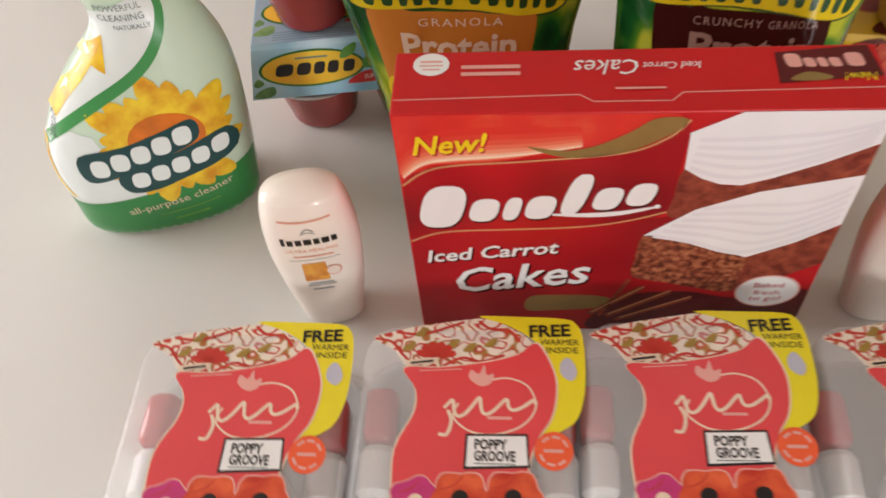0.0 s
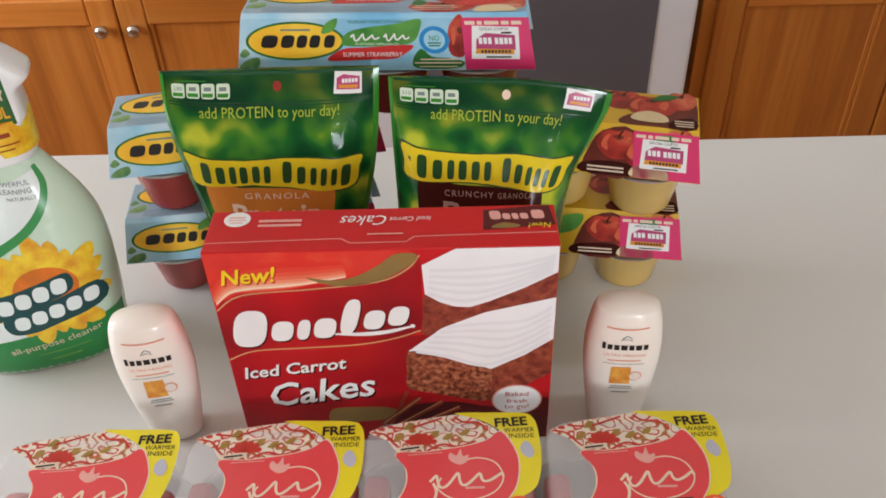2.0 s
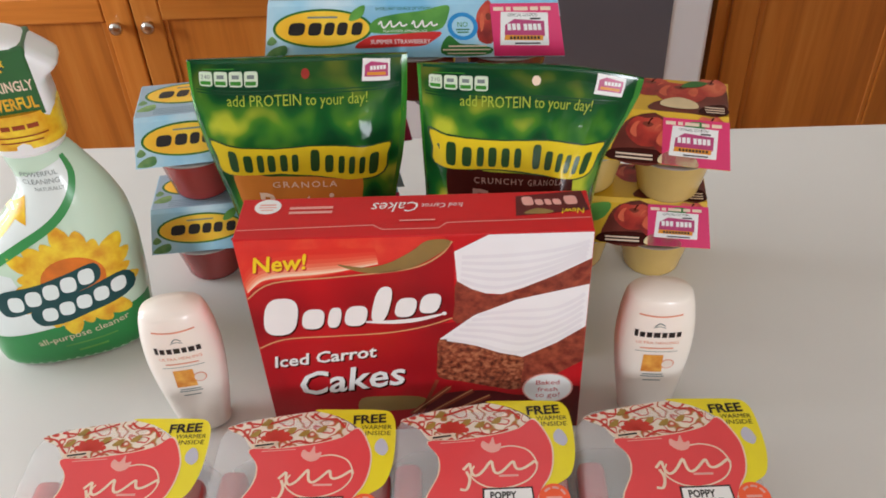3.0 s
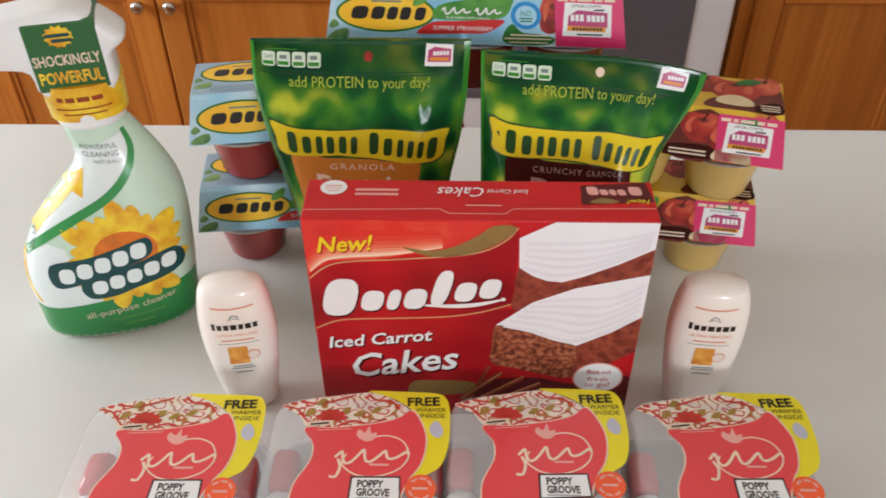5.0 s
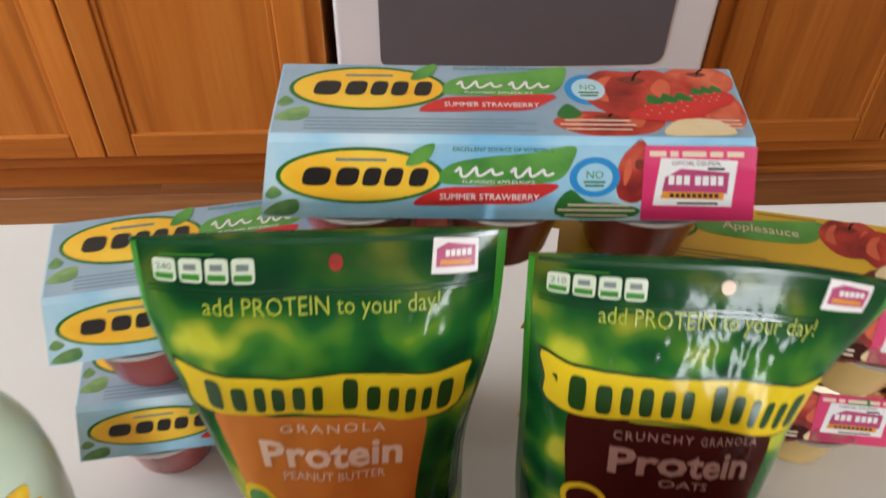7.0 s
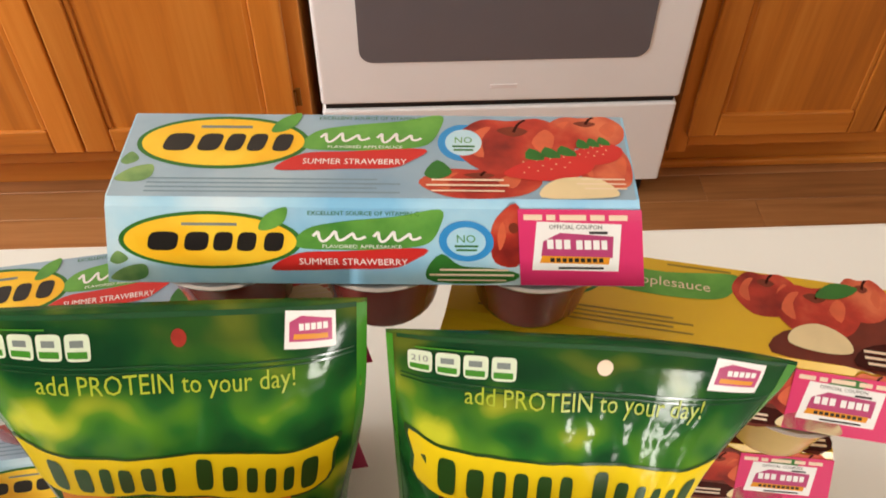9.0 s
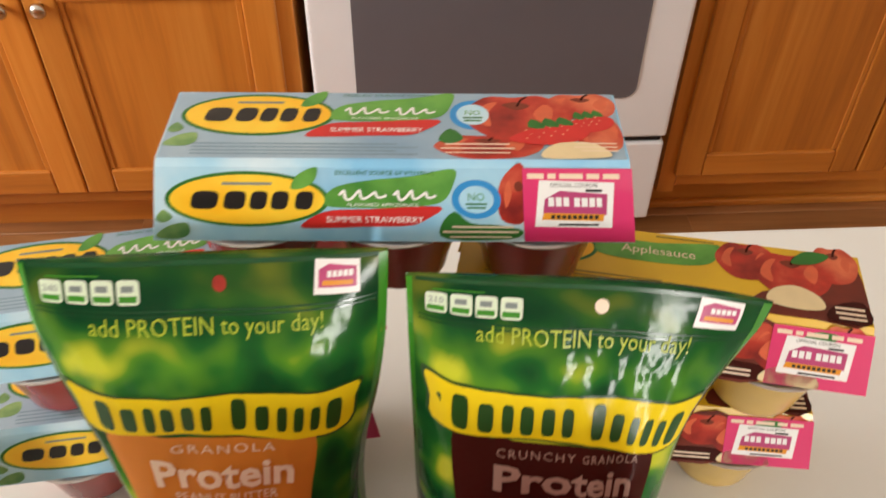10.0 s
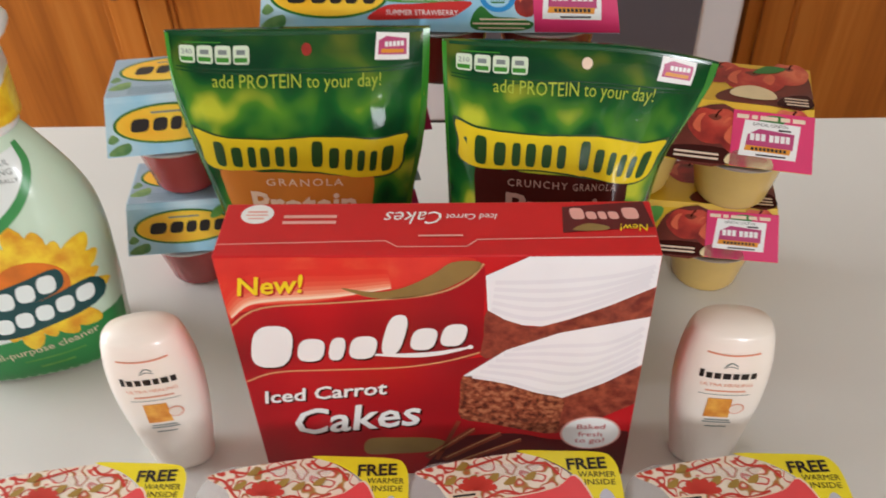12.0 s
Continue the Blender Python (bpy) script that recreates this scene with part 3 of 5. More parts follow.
# ---- red cake carton ----
def cake_carton():
    t = thing("cake_carton", pose(0.189, 0.541, C), "red printed cardboard carton of iced carrot cakes, standing upright", "carton")
    W, D, Hh = 217, 41, 182
    body = part("carton_body", cuboid(0, W / 1000, 0, D / 1000, 0, Hh / 1000, .0009, 2), CARD_RED, t)
    flat, T = facing((0, 0, 0), (1, 0, 0), (0, 0, 1)), facing((0, 0, Hh / 1000), (1, 0, 0), (0, 1, 0))
    F = lambda u, v, h: flat(min(max(u, .5), W - .5), min(max(v, .5), Hh - .5), h)
    # ground colours
    decal("glow_print", [smooth_loop([(1, 181), (60, 181), (100, 181), (128, 180), (118, 170), (100, 160), (60, 154), (20, 150), (1, 138)], 4)], F, CARD_RED2, t, .12, label="bright red to orange printed sky")
    glow = [(2, 139), (12, 148.6), (26, 152), (45, 153.4), (64, 155.6), (86, 160)]
    for i, (w, mtl) in enumerate(zip((24, 18.5, 14, 10, 6.6, 3.6, 1.8), GLOWS)):
        decal("glow_band", [stroke([(u, v + w * .36) for u, v in glow], w, 6, True)], F, mtl, t, .14 + .012 * i, label="soft peach glow along the banner")
    decal("lower_print", [smooth_loop([(1, 1), (60, 1), (120, 1), (216, 1), (216, 40), (216, 100), (150, 110), (112, 106), (60, 101), (19, 97), (1, 90)], 3)], F, DEEP_RED, t, .12)
    rib = [(1, 134), (19, 147), (62, 151), (105, 156), (124, 166), (132, 177), (132, 142), (130, 113), (112, 106), (88, 101), (53, 99), (19, 97), (1, 88)]
    decal("ribbon_print", [smooth_loop(rib, 4)], F, MAROON, t, .28, label="wavy maroon banner")
    top, low = rib[:6], [(130, 113), (112, 106), (88, 101), (53, 99), (19, 97), (1, 89)]
    decal("ribbon_edge", [stroke(top, 1.1), stroke(low, 1.1)], F, GOLD_LINE, t, .36)
    decal("gold_swoosh", [smooth_loop([(61, 161), (77, 158), (92, 161), (107, 170), (117, 178), (130, 178), (128, 171), (111, 159), (94, 154), (76, 154)], 4)], F, GOLD, t, .36, label="curved gold swoosh")
    # cakes
    decal("cake_side", [smooth_loop([(134, 145), (147, 136), (162, 133), (190, 146), (217, 160), (216.6, 139), (190, 130), (165, 122), (133, 108), (132, 125)], 3)], F, CRUMB_SIDE, t, .4, label="printed brown cake side")
    decal("icing", [[(154, 181.6), (216.4, 181.6), (216.6, 161), (195, 148), (175, 138), (162, 133), (152, 134), (143, 138), (134, 145), (133, 169)]], F, ICING, t, .5, label="printed white icing")
    decal("icing", [[(121, 94), (144, 115), (171, 128), (216.5, 140), (216.6, 103), (198, 88), (176, 75), (160, 80), (145, 87)]], F, ICING, t, .5, label="printed white icing")
    decal("cake_crumb", [smooth_loop([(121, 93.6), (135, 90), (145, 86.6), (160, 79.6), (176, 74.6), (176, 60), (173, 43), (155, 46), (135, 52), (119, 57), (119, 75)], 3)], F, CRUMB, t, .5, label="printed coarse brown cake crumb")
    decal("cake_side", [[(176.2, 74.6), (198, 87.6), (216.5, 102.6), (216.5, 70), (196, 55), (173.4, 42)]], F, CRUMB_SIDE, t, .44)
    g1 = [stroke([(136 + 0.4*k, 146 + 4.6*k), (150 + 3.5*k, 140 + 6.2*k), (166 + 6*k, 139.5 + 7*k), (190 + 4*k, 149 + 5.6*k), (213 + .4*k, 162 + 3.2*k)], 2.8) for k in range(0, 6)]
    g2 = [stroke([(126 + 4.2*k, 93.5 + 4.4*k), (148 + 4*k, 88 + 6*k), (172 + 4.5*k, 79.5 + 8*k), (196 + 2.6*k, 90 + 7.4*k), (214, 104 + 5.6*k)], 2.8) for k in range(0, 6)]
    decal("icing_groove", g1[:5] + g2[:6], F, ICING_LINE, t, .58)
    # words; the maker's mark is kept as plain white shapes
    lettering("word_shadow", "New!", 8.7, 155.2, 17, F, MAROON, t, .4, turn=4, width=36, slant=.3, bold=.5)
    lettering("word_new", "New!", 8, 156, 17, F, YELLOW, t, .45, turn=4, width=36, slant=.3, bold=.35)
    for x, y, w, h, k in ((5, 101, 22, 33, 7), (31, 106, 14.4, 18, 4), (48, 107, 8.4, 18, 4), (59, 108, 14.4, 18, 4), (76, 111, 11, 31, 8), (92, 115, 13.4, 17, 4), (108, 118, 13, 17, 4)):
        decal("mark_backing", [blob(x + .6, y - 1.4, w, h, k, 2.8)], F, BROWN, t, .48)
        decal("mark_lozenge", [blob(x, y, w, h, k, 2.8)], F, WHITE, t, .56)
    decal("mark_underline", [stroke([(74, 111.5), (92, 111), (108, 112.6), (124, 117)], 3.6, 6, True)], F, WHITE, t, .6)
    decal("mark_dot", [ellipse(125, 117.5, 1.6, 1.6, 16)], F, WHITE, t, .55)
    lettering("word_shadow", "Iced Carrot", 8.9, 69, 15, F, BROWN, t, .36, turn=7, width=72, slant=.28, bold=.4)
    lettering("word_shadow", "Cakes", 25.2, 39.6, 32, F, BROWN, t, .36, turn=8, width=75, slant=.32, bold=.7)
    lettering("word_iced_carrot", "Iced Carrot", 8, 70, 15, F, WHITE, t, .45, turn=7, width=72, slant=.28, bold=.3)
    lettering("dessert_word", "Cakes", 24, 41, 32, F, WHITE, t, .45, turn=8, width=75, slant=.32, bold=.5)
    decal("dark_foot", [smooth_loop([(100, 1), (104, 22), (118, 38), (150, 42), (178, 36), (216, 44), (216, 1), (160, 1)], 4)], F, FOOT_BROWN, t, .26, label="dark brown printed shade under the cake")
    decal("cinnamon_print", [stroke([(98, 18), (126, 46)], 4.4), stroke([(104, 16), (118, 54)], 2.6), stroke([(108, 16), (142, 42)], 4.2), stroke([(114, 12), (154, 36)], 3.6)], F, CINNAMON, t, .36)
    decal("cinnamon_edge", [stroke([(99.5, 20), (127, 47)], .9), stroke([(109.5, 18), (142, 43)], .9), stroke([(116, 14), (154, 37)], .9)], F, GOLD_LINE, t, .4)
    decal("seal_rim", [ellipse(194, 43, 17.5, 15.5)], F, PINK_TXT, t, .6)
    decal("seal", [ellipse(194, 43, 16.4, 14.4)], F, WHITE, t, .7, label="round white baking seal")
    lettering("word_baked", "Baked", 194, 47, 6.4, F, DEEP_RED, t, .78, width=16, centre=True)
    lettering("word_to_go", "to go!", 194, 34, 6.6, F, DEEP_RED, t, .78, width=17, centre=True)
    lettering("word_fresh", "fresh", 194, 40, 6, F, DEEP_RED, t, .78, width=14, centre=True)
    decal("gilt_panel", [smooth_loop([(62, 22), (64, 36), (82, 38), (104, 37), (112, 30), (100, 24), (80, 22)], 4)], F, GOLD, t, .3)
    # lid
    decal("lid_seam", [stroke([(1, 9), (84, 11)], .6, 2), stroke([(84, 11), (90, 6.5)], .6, 2), stroke([(90, 6.5), (124, 6.5)], .6, 2), stroke([(124, 6.5), (129, 11.5)], .6, 2), stroke([(129, 11.5), (216, 13)], .6, 2)], T, PINK_TXT, t, .15)
    decal("lid_seal", [ellipse(17, 32, 8.4, 7.6)], T, WHITE, t, .3)
    decal("lid_small_print", [rect(12, 33, 22, 34.4), rect(11.5, 30.6, 22.5, 31.6), rect(13, 28, 21, 29)], T, PINK_TXT, t, .38)
    flip = lambda u, v, h: T(-u, -v, h)
    decal("lid_small_print", [rect(31, 28.6, 58, 31), rect(31, 24, 58, 26.4)], T, PINK_TXT, t, .3)
    lettering("dessert_word", "Cakes", -111, -33, 14, flip, WHITE, t, .3, width=29, slant=.3)
    lettering("word_iced_carrot", "Iced Carrot", -139, -31, 6.4, flip, WHITE, t, .3, width=26, slant=.25)
    decal("lid_small_print", [rect(100, 13.6, 122, 14.8)], T, PINK_TXT, t, .56)
    decal("lid_panel", [[(171, 16), (216, 20), (213, 40), (172, 36)]], T, FOOT_BROWN, t, .3)
    decal("lid_gilt", [smooth_loop([(176, 18), (184, 23), (194, 20), (190, 17.5)], 4)], T, GOLD, t, .38)
    for x, w, h in ((176, 7, 9), (184, 5, 6), (190, 4, 6), (195, 5, 6), (202, 8, 9)):
        decal("lid_mark", [blob(x, 26, w, h, -1)], T, PINK_TXT, t, .4)
    lettering("word_new", "New!", -213, -22, 7.5, flip, YELLOW, t, .4, width=14, slant=.2)
    return t


cake_carton()


# ---- applesauce six-packs ----
def fruit_art(S, t, apples, edge, lift):
    """Printed apples: rounded body, lit cheek, dark hollow with a stem."""
    for i, (x, y, rx, ry) in enumerate(apples):
        h = lift + .07 * i
        clip = lambda pts: [(min(u, edge), max(v, .8)) for u, v in pts]
        decal("apple_print", [smooth_loop(clip([(x - rx, y), (x - rx*.6, y + ry*.85), (x - rx*.05, y + ry*.86), (x + rx*.5, y + ry*.92), (x + rx, y + ry*.2), (x + rx*.62, y - ry*.75), (x - rx*.4, y - ry*.92)]), 5)], S, APPLE, t, h)
        decal("apple_blush", [smooth_loop(clip([(x - rx*.8, y - ry*.1), (x - rx*.62, y + ry*.5), (x - rx*.36, y + ry*.64), (x - rx*.52, y + ry*.2), (x - rx*.5, y - ry*.4)]), 3),
                              smooth_loop(clip([(x + rx*.28, y + ry*.1), (x + rx*.5, y + ry*.56), (x + rx*.66, y + ry*.3), (x + rx*.52, y - ry*.3)]), 3)], S, APPLE_LIGHT, t, h + .02)
        decal("apple_hollow", [smooth_loop(clip([(x - rx*.28, y + ry*.52), (x - rx*.02, y + ry*.66), (x + rx*.24, y + ry*.5), (x, y + ry*.3)]), 3)], S, APPLE_DARK, t, h + .04)
        decal("stem_print", [stroke(clip([(x, y + ry*.46), (x + rx*.08, y + ry*.74), (x + rx*.2, y + ry*.9)]), 1.2, 3)], S, BROWN, t, h + .06)


def berry_art(S, t, berries, lift):
    """Printed strawberries: pointed body, pale seeds and a ragged green crown."""
    for i, (x, y, rx, ry) in enumerate(berries):
        h = lift + .04 * i
        decal("strawberry_print", [smooth_loop([(x - rx, y - ry*.5), (x - rx*.4, y + ry*.5), (x + rx*.4, y + ry), (min(x + rx, 202), y + ry*.5), (min(x + rx*.8, 202), y - ry*.4), (x, y - ry*.9)], 4)], S, RED_BAN, t, h)
        decal("seed_print", [ellipse(x - rx*.55 + rx*.3*a + rx*.12*(b % 2), y - ry*.35 + ry*.36*b + ry*.12*a, .42, .3, 6) for a in range(4) for b in range(3)], S, APPLE_FLESH, t, h + .015)
        decal("crown_print", [smooth_loop([(x - rx*.5 + rx*.36*a, y + ry*(.62 + .16*a)), (x - rx*.4 + rx*.36*a, y + ry*(1.35 + .1*a)), (x - rx*.12 + rx*.36*a, y + ry*(.95 + .1*a)), (x - rx*.1 + rx*.36*a, y + ry*(.5 + .14*a))], 2) for a in range(3)], S, DK_GREEN, t, h + .03)


def sauce_pack(m, kind, label, group="stacked fruit cup packs"):
    red = kind == "strawberry"
    t = thing("fruit_cup_pack", m, label, "snack pack", group)
    L, zt, zb, yt, yb = 0.1015, 0.084, 0.043, 0.0255, 0.0335
    sauce = SAUCE_RED if red else SAUCE_YEL
    # sleeve: folded board, open at both ends
    prof = [(-yb, zb), (-yt - .0012, zt - .004), (-yt + .0012, zt - .0004), (yt - .0012, zt - .0004), (yt + .0012, zt - .004), (yb, zb)]
    inner = [(y * .976, z - (.0007 if abs(y) < yt + .003 else 0)) for y, z in prof]
    bm = bmesh.new()
    n = len(prof)
    ends = []
    for s in (-1, 1):
        ends.append([[bm.verts.new((s * (L + .0075 * (zt - z) / (zt - zb)), y, z)) for y, z in p] for p in (prof, inner)])
    for i in range(n - 1):
        for k in (0, 1):
            bm.faces.new((ends[0][k][i], ends[0][k][i+1], ends[1][k][i+1], ends[1][k][i]))
        for e in (0, 1):
            bm.faces.new((ends[e][0][i], ends[e][0][i+1], ends[e][1][i+1], ends[e][1][i]))
    for i in (0, n - 1):
        bm.faces.new((ends[0][0][i], ends[1][0][i], ends[1][1][i], ends[0][1][i]))
    sleeve = part("sleeve", bm, SKY if red else PACK_Y, t, "folded printed board sleeve")
    # cups, lid to lid
    for i in (-1, 0, 1):
        cx = i * 0.0672
        for up in (False, True):
            zz = (lambda z: z) if not up else (lambda z: 2 * .0425 - z - .001)
            secs = [(0.0, .0205), (.0006, .0232), (.003, .0246), (.006, .0250), (.016, .0272), (.028, .0298), (.038, .0318), (.0405, .0322)]
            if up:
                secs = [(z, r * .93) for z, r in secs[1:]]
            cup = part("cup", loft([ring(cx, 0, zz(z), r, r, 32, 2) for z, r in secs]), sauce, t, "small translucent cup of fruit sauce", smooth=True)
            if not up:
                part("lid_rim", loft([ring(cx, 0, z, r, r, 40, 2) for z, r in ((.0400, .0330), (.0404, .0360), (.0414, .0364), (.0419, .0350))]), FOIL, cup, "crimped foil lid rim", smooth=False)
    front = facing((-L, -yb, zb), (1, 0, 0), (0, yb - yt - .0012, zt - .004 - zb))
    F = lambda u, v, h: front(101.5 + (u - 101.5) * (1.074 - .0017 * v), v, h)  # the board flares towards its foot
    T = facing((-L, -yt, zt - .0004), (1, 0, 0), (0, 1, 0))
    hf = 39.5
    for side, S, v0, k in (("front", F, 0.0, .95), ("top", T, 7.5, 1.08)):
        P = lambda pts: [(u, v0 + v * k) for u, v in pts]
        top = side == "top"
        if red:
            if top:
                # The top face gets a greyer blue than the front.
                decal("sleeve_shade", [rect(.6, .6, 202, 50)], S, SKY2, t, .1, label="grey-blue tone over the sleeve top")
                decal("fine_print", [rect(14, 3 + 2.4*i, 112 - 9 * (i % 2), 3.8 + 2.4*i) for i in range(4)], S, FAINT_TXT, t, .2)
            decal("leaf_print", [smooth_loop(P([(1, 2), (6, 8), (14, 10), (15, 4), (10, 1)]), 4), smooth_loop(P([(1, 12), (4, 17), (8, 13), (4, 10)]), 4)], S, LEAF_SOFT, t, .2)
            decal("oval_edge", [ellipse(39.5, v0 + 22.8*k, 34.8, 14.8*k, 44)], S, DK_GREEN, t, .2)
            decal("oval", [ellipse(39.5, v0 + 22.8*k, 32.8, 13.2*k, 44)], S, OVAL_Y, t, .3, label="golden oval mark")
            decal("oval_leaf", [smooth_loop(P([(58, 29), (61, 36), (69, 40), (68, 33), (63, 29)]), 4)], S, LEAF, t, .4)
            for x, w in ((14.5, 13), (28.4, 10.4), (39.4, 8.2), (48.4, 8.2), (58.6, 8.4)):
                decal("mark_block", [P(blob(x + .6, 17.6, w * .88, 9.8, 1.6, 3.4))], S, INK, t, .42)
            decal("small_bar", [rect(29, v0 + 30.6*k, 50, v0 + 32*k)], S, GREY_TXT, t, .42)
            decal("green_banner", [smooth_loop(P([(72, 20), (76, 29), (90, 33), (110, 35.6), (127, 39.3), (127, 31.4), (122, 22.2), (110, 19.4), (90, 18.5)]), 4)], S, LEAF, t, .22, label="green leaf-shaped banner")
            decal("red_banner", [smooth_loop(P([(62, 8.2), (72.4, 16.5), (90, 17.9), (121, 19.6), (115, 12.4), (107.5, 9), (90, 8.4), (74.6, 7.6)]), 4)], S, RED_BAN, t, .3, label="red flavour banner")
            for x0, x1 in ((78, 98), (101, 119)):
                decal("line_mark", [stroke(P(wave(x0, x1, 25.6, 2.6, 3)), 1.2, 2)], S, WHITE, t, .4)
            lettering("word_flavour", "SUMMER STRAWBERRY", 73, v0 + 10.8*k, 4.6, S, WHITE, t, .45, width=41)
            lettering("word_flavored", "FLAVORED APPLESAUCE", 82, v0 + 19.6*k, 2.4, S, WHITE, t, .42, width=30)
            lettering("word_vitamin", "EXCELLENT SOURCE OF VITAMIN C", 77, v0 + 36.2*k, 2.8, S, DK_GREEN, t, .4, width=42)
            decal("blue_ring", [ellipse(136.5, v0 + 23.4*k, 10.4, 10.4*k)], S, BLUE, t, .3)
            decal("ring_heart", [ellipse(136.5, v0 + 23.4*k, 7.4, 7.4*k)], S, SKY, t, .4)
            lettering("word_no", "NO", 136.5, v0 + 23*k, 5.4, S, LEAF, t, .45, centre=True, width=7)
            decal("small_bar", [rect(132, v0 + 20.6*k, 141, v0 + 21.6*k), rect(132.6, v0 + 18.6*k, 140.4, v0 + 19.6*k)], S, DK_GREEN, t, .45)
            if top:
                fruit_art(S, t, [(187, 40, 18, 10.5), (143, 9, 24, 9), (193, 18, 12, 13), (157, 31, 25, 18)], 202.4, .16)
                berry_art(S, t, [(188, 26, 12, 7), (170, 18, 18, 8.5)], .46)
                decal("flesh_print", [smooth_loop([(166, 1.2), (172, 11), (188, 12), (196, 4), (190, 1.2)], 4)], S, APPLE_FLESH, t, .54)
                decal("leaf_print", [smooth_loop([(121, 14), (126, 22), (132, 15), (126, 11)], 3)], S, DK_GREEN, t, .46)
                decal("fine_print", [rect(124, 10, 152, 11), rect(122, 7, 154, 8), rect(124, 4, 152, 4.8), rect(182, 11, 199, 11.8), rect(180, 8.4, 199, 9.2), rect(183, 5.8, 199, 6.6)], S, CREAM_TXT, t, .6)
            else:
                decal("apple_hollow", [ellipse(154.6, 29, 1.9, 2.6, 14)], S, APPLE_DARK, t, .4)
                decal("apple_blush", [smooth_loop([(149, 18), (148.4, 26), (150.6, 32), (151.6, 25)], 3)], S, APPLE_LIGHT, t, .4)
                decal("apple_print", [smooth_loop([(147, 12), (146, 27), (150, 36), (157, 39), (157, 12)], 4)], S, APPLE, t, .25)
                decal("leaf_print", [smooth_loop([(121, 8), (127, 16), (134, 10), (146, 9), (156, 6), (150, 1.5), (124, 1.5)], 3)], S, DK_GREEN, t, .22)
                decal("fine_print", [rect(126, 7.6, 152, 8.6), rect(122, 5, 154, 6), rect(125, 2.4, 151, 3.2)], S, CREAM_TXT, t, .35)
        else:
            if top:
                decal("green_banner", [smooth_loop([(70, 30), (74, 42), (100, 42), (132, 46), (131, 36), (122, 29), (96, 27)], 4)], S, LEAF, t, .22, label="green leaf-shaped banner")
                lettering("word_applesauce", "Applesauce", 82, 33, 8, S, CREAM_TXT, t, .4, width=38)
                decal("fine_print", [rect(14, 6 + 2.6*i, 112 - 9 * (i % 2), 7 + 2.6*i) for i in range(4)] + [rect(100, 46.5, 130, 47.6)], S, OLIVE_TXT, t, .2)
            else:
                decal("green_banner", [smooth_loop([(72, 20), (76, 31), (100, 33), (126, 38), (124, 26), (112, 19), (90, 18)], 4)], S, LEAF, t, .22, label="green leaf-shaped banner")
                decal("brown_base", [smooth_loop([(120, 1), (120, 9), (140, 12), (157, 10), (157, 1)], 3)], S, BROWN, t, .2)
                decal("fine_print", [rect(124, 6, 150, 7.4), rect(124, 3, 150, 4.4)], S, CREAM_TXT, t, .5)
            decal("oval_edge", [ellipse(37, v0 + 22.8*k, 33, 14.2*k, 44)], S, DK_GREEN, t, .2)
            decal("oval", [ellipse(37, v0 + 22.8*k, 31, 12.6*k, 44)], S, OVAL_Y, t, .3, label="golden oval mark")
            ground = [(122, 1.2), (124, 20), (134, 36), (157, 38), (157, 1.2)] if not top else [(146, 3), (152, 16), (176, 24), (194, 40), (201, 44), (201, 2), (176, 1.4)]
            decal("apple_ground", [smooth_loop(ground, 3)], S, APPLE_GROUND, t, .19, label="dark red-brown printed shade round the apples")
            fruit_art(lambda u, v, h: S(u, P([(u, v)])[0][1], h), t, [(146, 27, 16, 13), (190, 31, 12, 13), (168, 21, 20, 15)], 202, .24)
            decal("stem_leaf", [smooth_loop(P([(168, 29), (176, 38), (188, 37), (180, 30)]), 4)], S, DK_GREEN, t, .72)
            decal("flesh_print", [smooth_loop(P([(154, 2), (157, 10), (168, 14), (179, 9), (181, 1), (168, -1 if top else 1)]), 4)], S, APPLE_FLESH, t, .7)
            if top:
                decal("dark_corner", [smooth_loop([(182, 2), (186, 12), (200, 16), (202, 2)], 3)], S, BROWN, t, .76)
                decal("fine_print", [rect(186, 10, 200, 11.4), rect(186, 6.6, 200, 8), rect(187, 3.4, 200, 4.8)], S, CREAM_TXT, t, .84)
    # savings sticker at the end of the front
    decal("sticker", [rect(156.4, .6, 203.2, hf - 1.4)], F, MAGENTA, t, .7 if not red else .55, label="magenta savings sticker")
    h0 = .8 if not red else .65
    decal("coupon", [[(161, 8.6), (193.6, 8.2), (195.4, 31.4), (163.4, 32.4)]], F, WHITE, t, h0, label="small white coupon")
    decal("coupon_mark", [[(164.6, 15.6), (191.6, 15), (192.2, 25.6), (172, 27.2), (165.6, 23)]], F, COUPON_PINK, t, h0 + .08)
    decal("coupon_band", [[(164, 12.4), (190, 11.8), (190.6, 15.4), (165, 16)]], F, PENCIL, t, h0 + .14)
    decal("coupon_print", bars(167, 19.4, [2.4, 2.4, 2.4], 4.6, .8) + bars(178, 19.2, [2.4, 2.6, 2.4, 2.2], 4.6, .7), F, WHITE, t, h0 + .2)
    decal("coupon_ink", bars(168, 12.9, [1.6] * 9, 2, .7) + [rect(171, 9.4, 188, 10.4), rect(183, 26.8, 190, 28)], F, INK, t, h0 + .22)
    lettering("word_coupon", "OFFICIAL COUPON", 168, 29, 3, F, INK, t, h0 + .1, width=20)
    decal("sticker_print", bars(158.5, hf - 6.4, [7, 3.4, 10, 5.4, 7], 2.6, 1.6), F, CREAM_TXT, t, h0 + .05)
    return t


def pack_pose(fx, fy, z, turn, right=False):
    """From the top front corner of the sleeve (left, or right) on the plan."""
    c, s = math.cos(radians(turn)), math.sin(radians(turn))
    dx, dy = (-0.1015 if right else 0.1015), 0.0255
    return pose(fx + dx*c - dy*s, fy + dx*s + dy*c, z, 0, 0, turn)


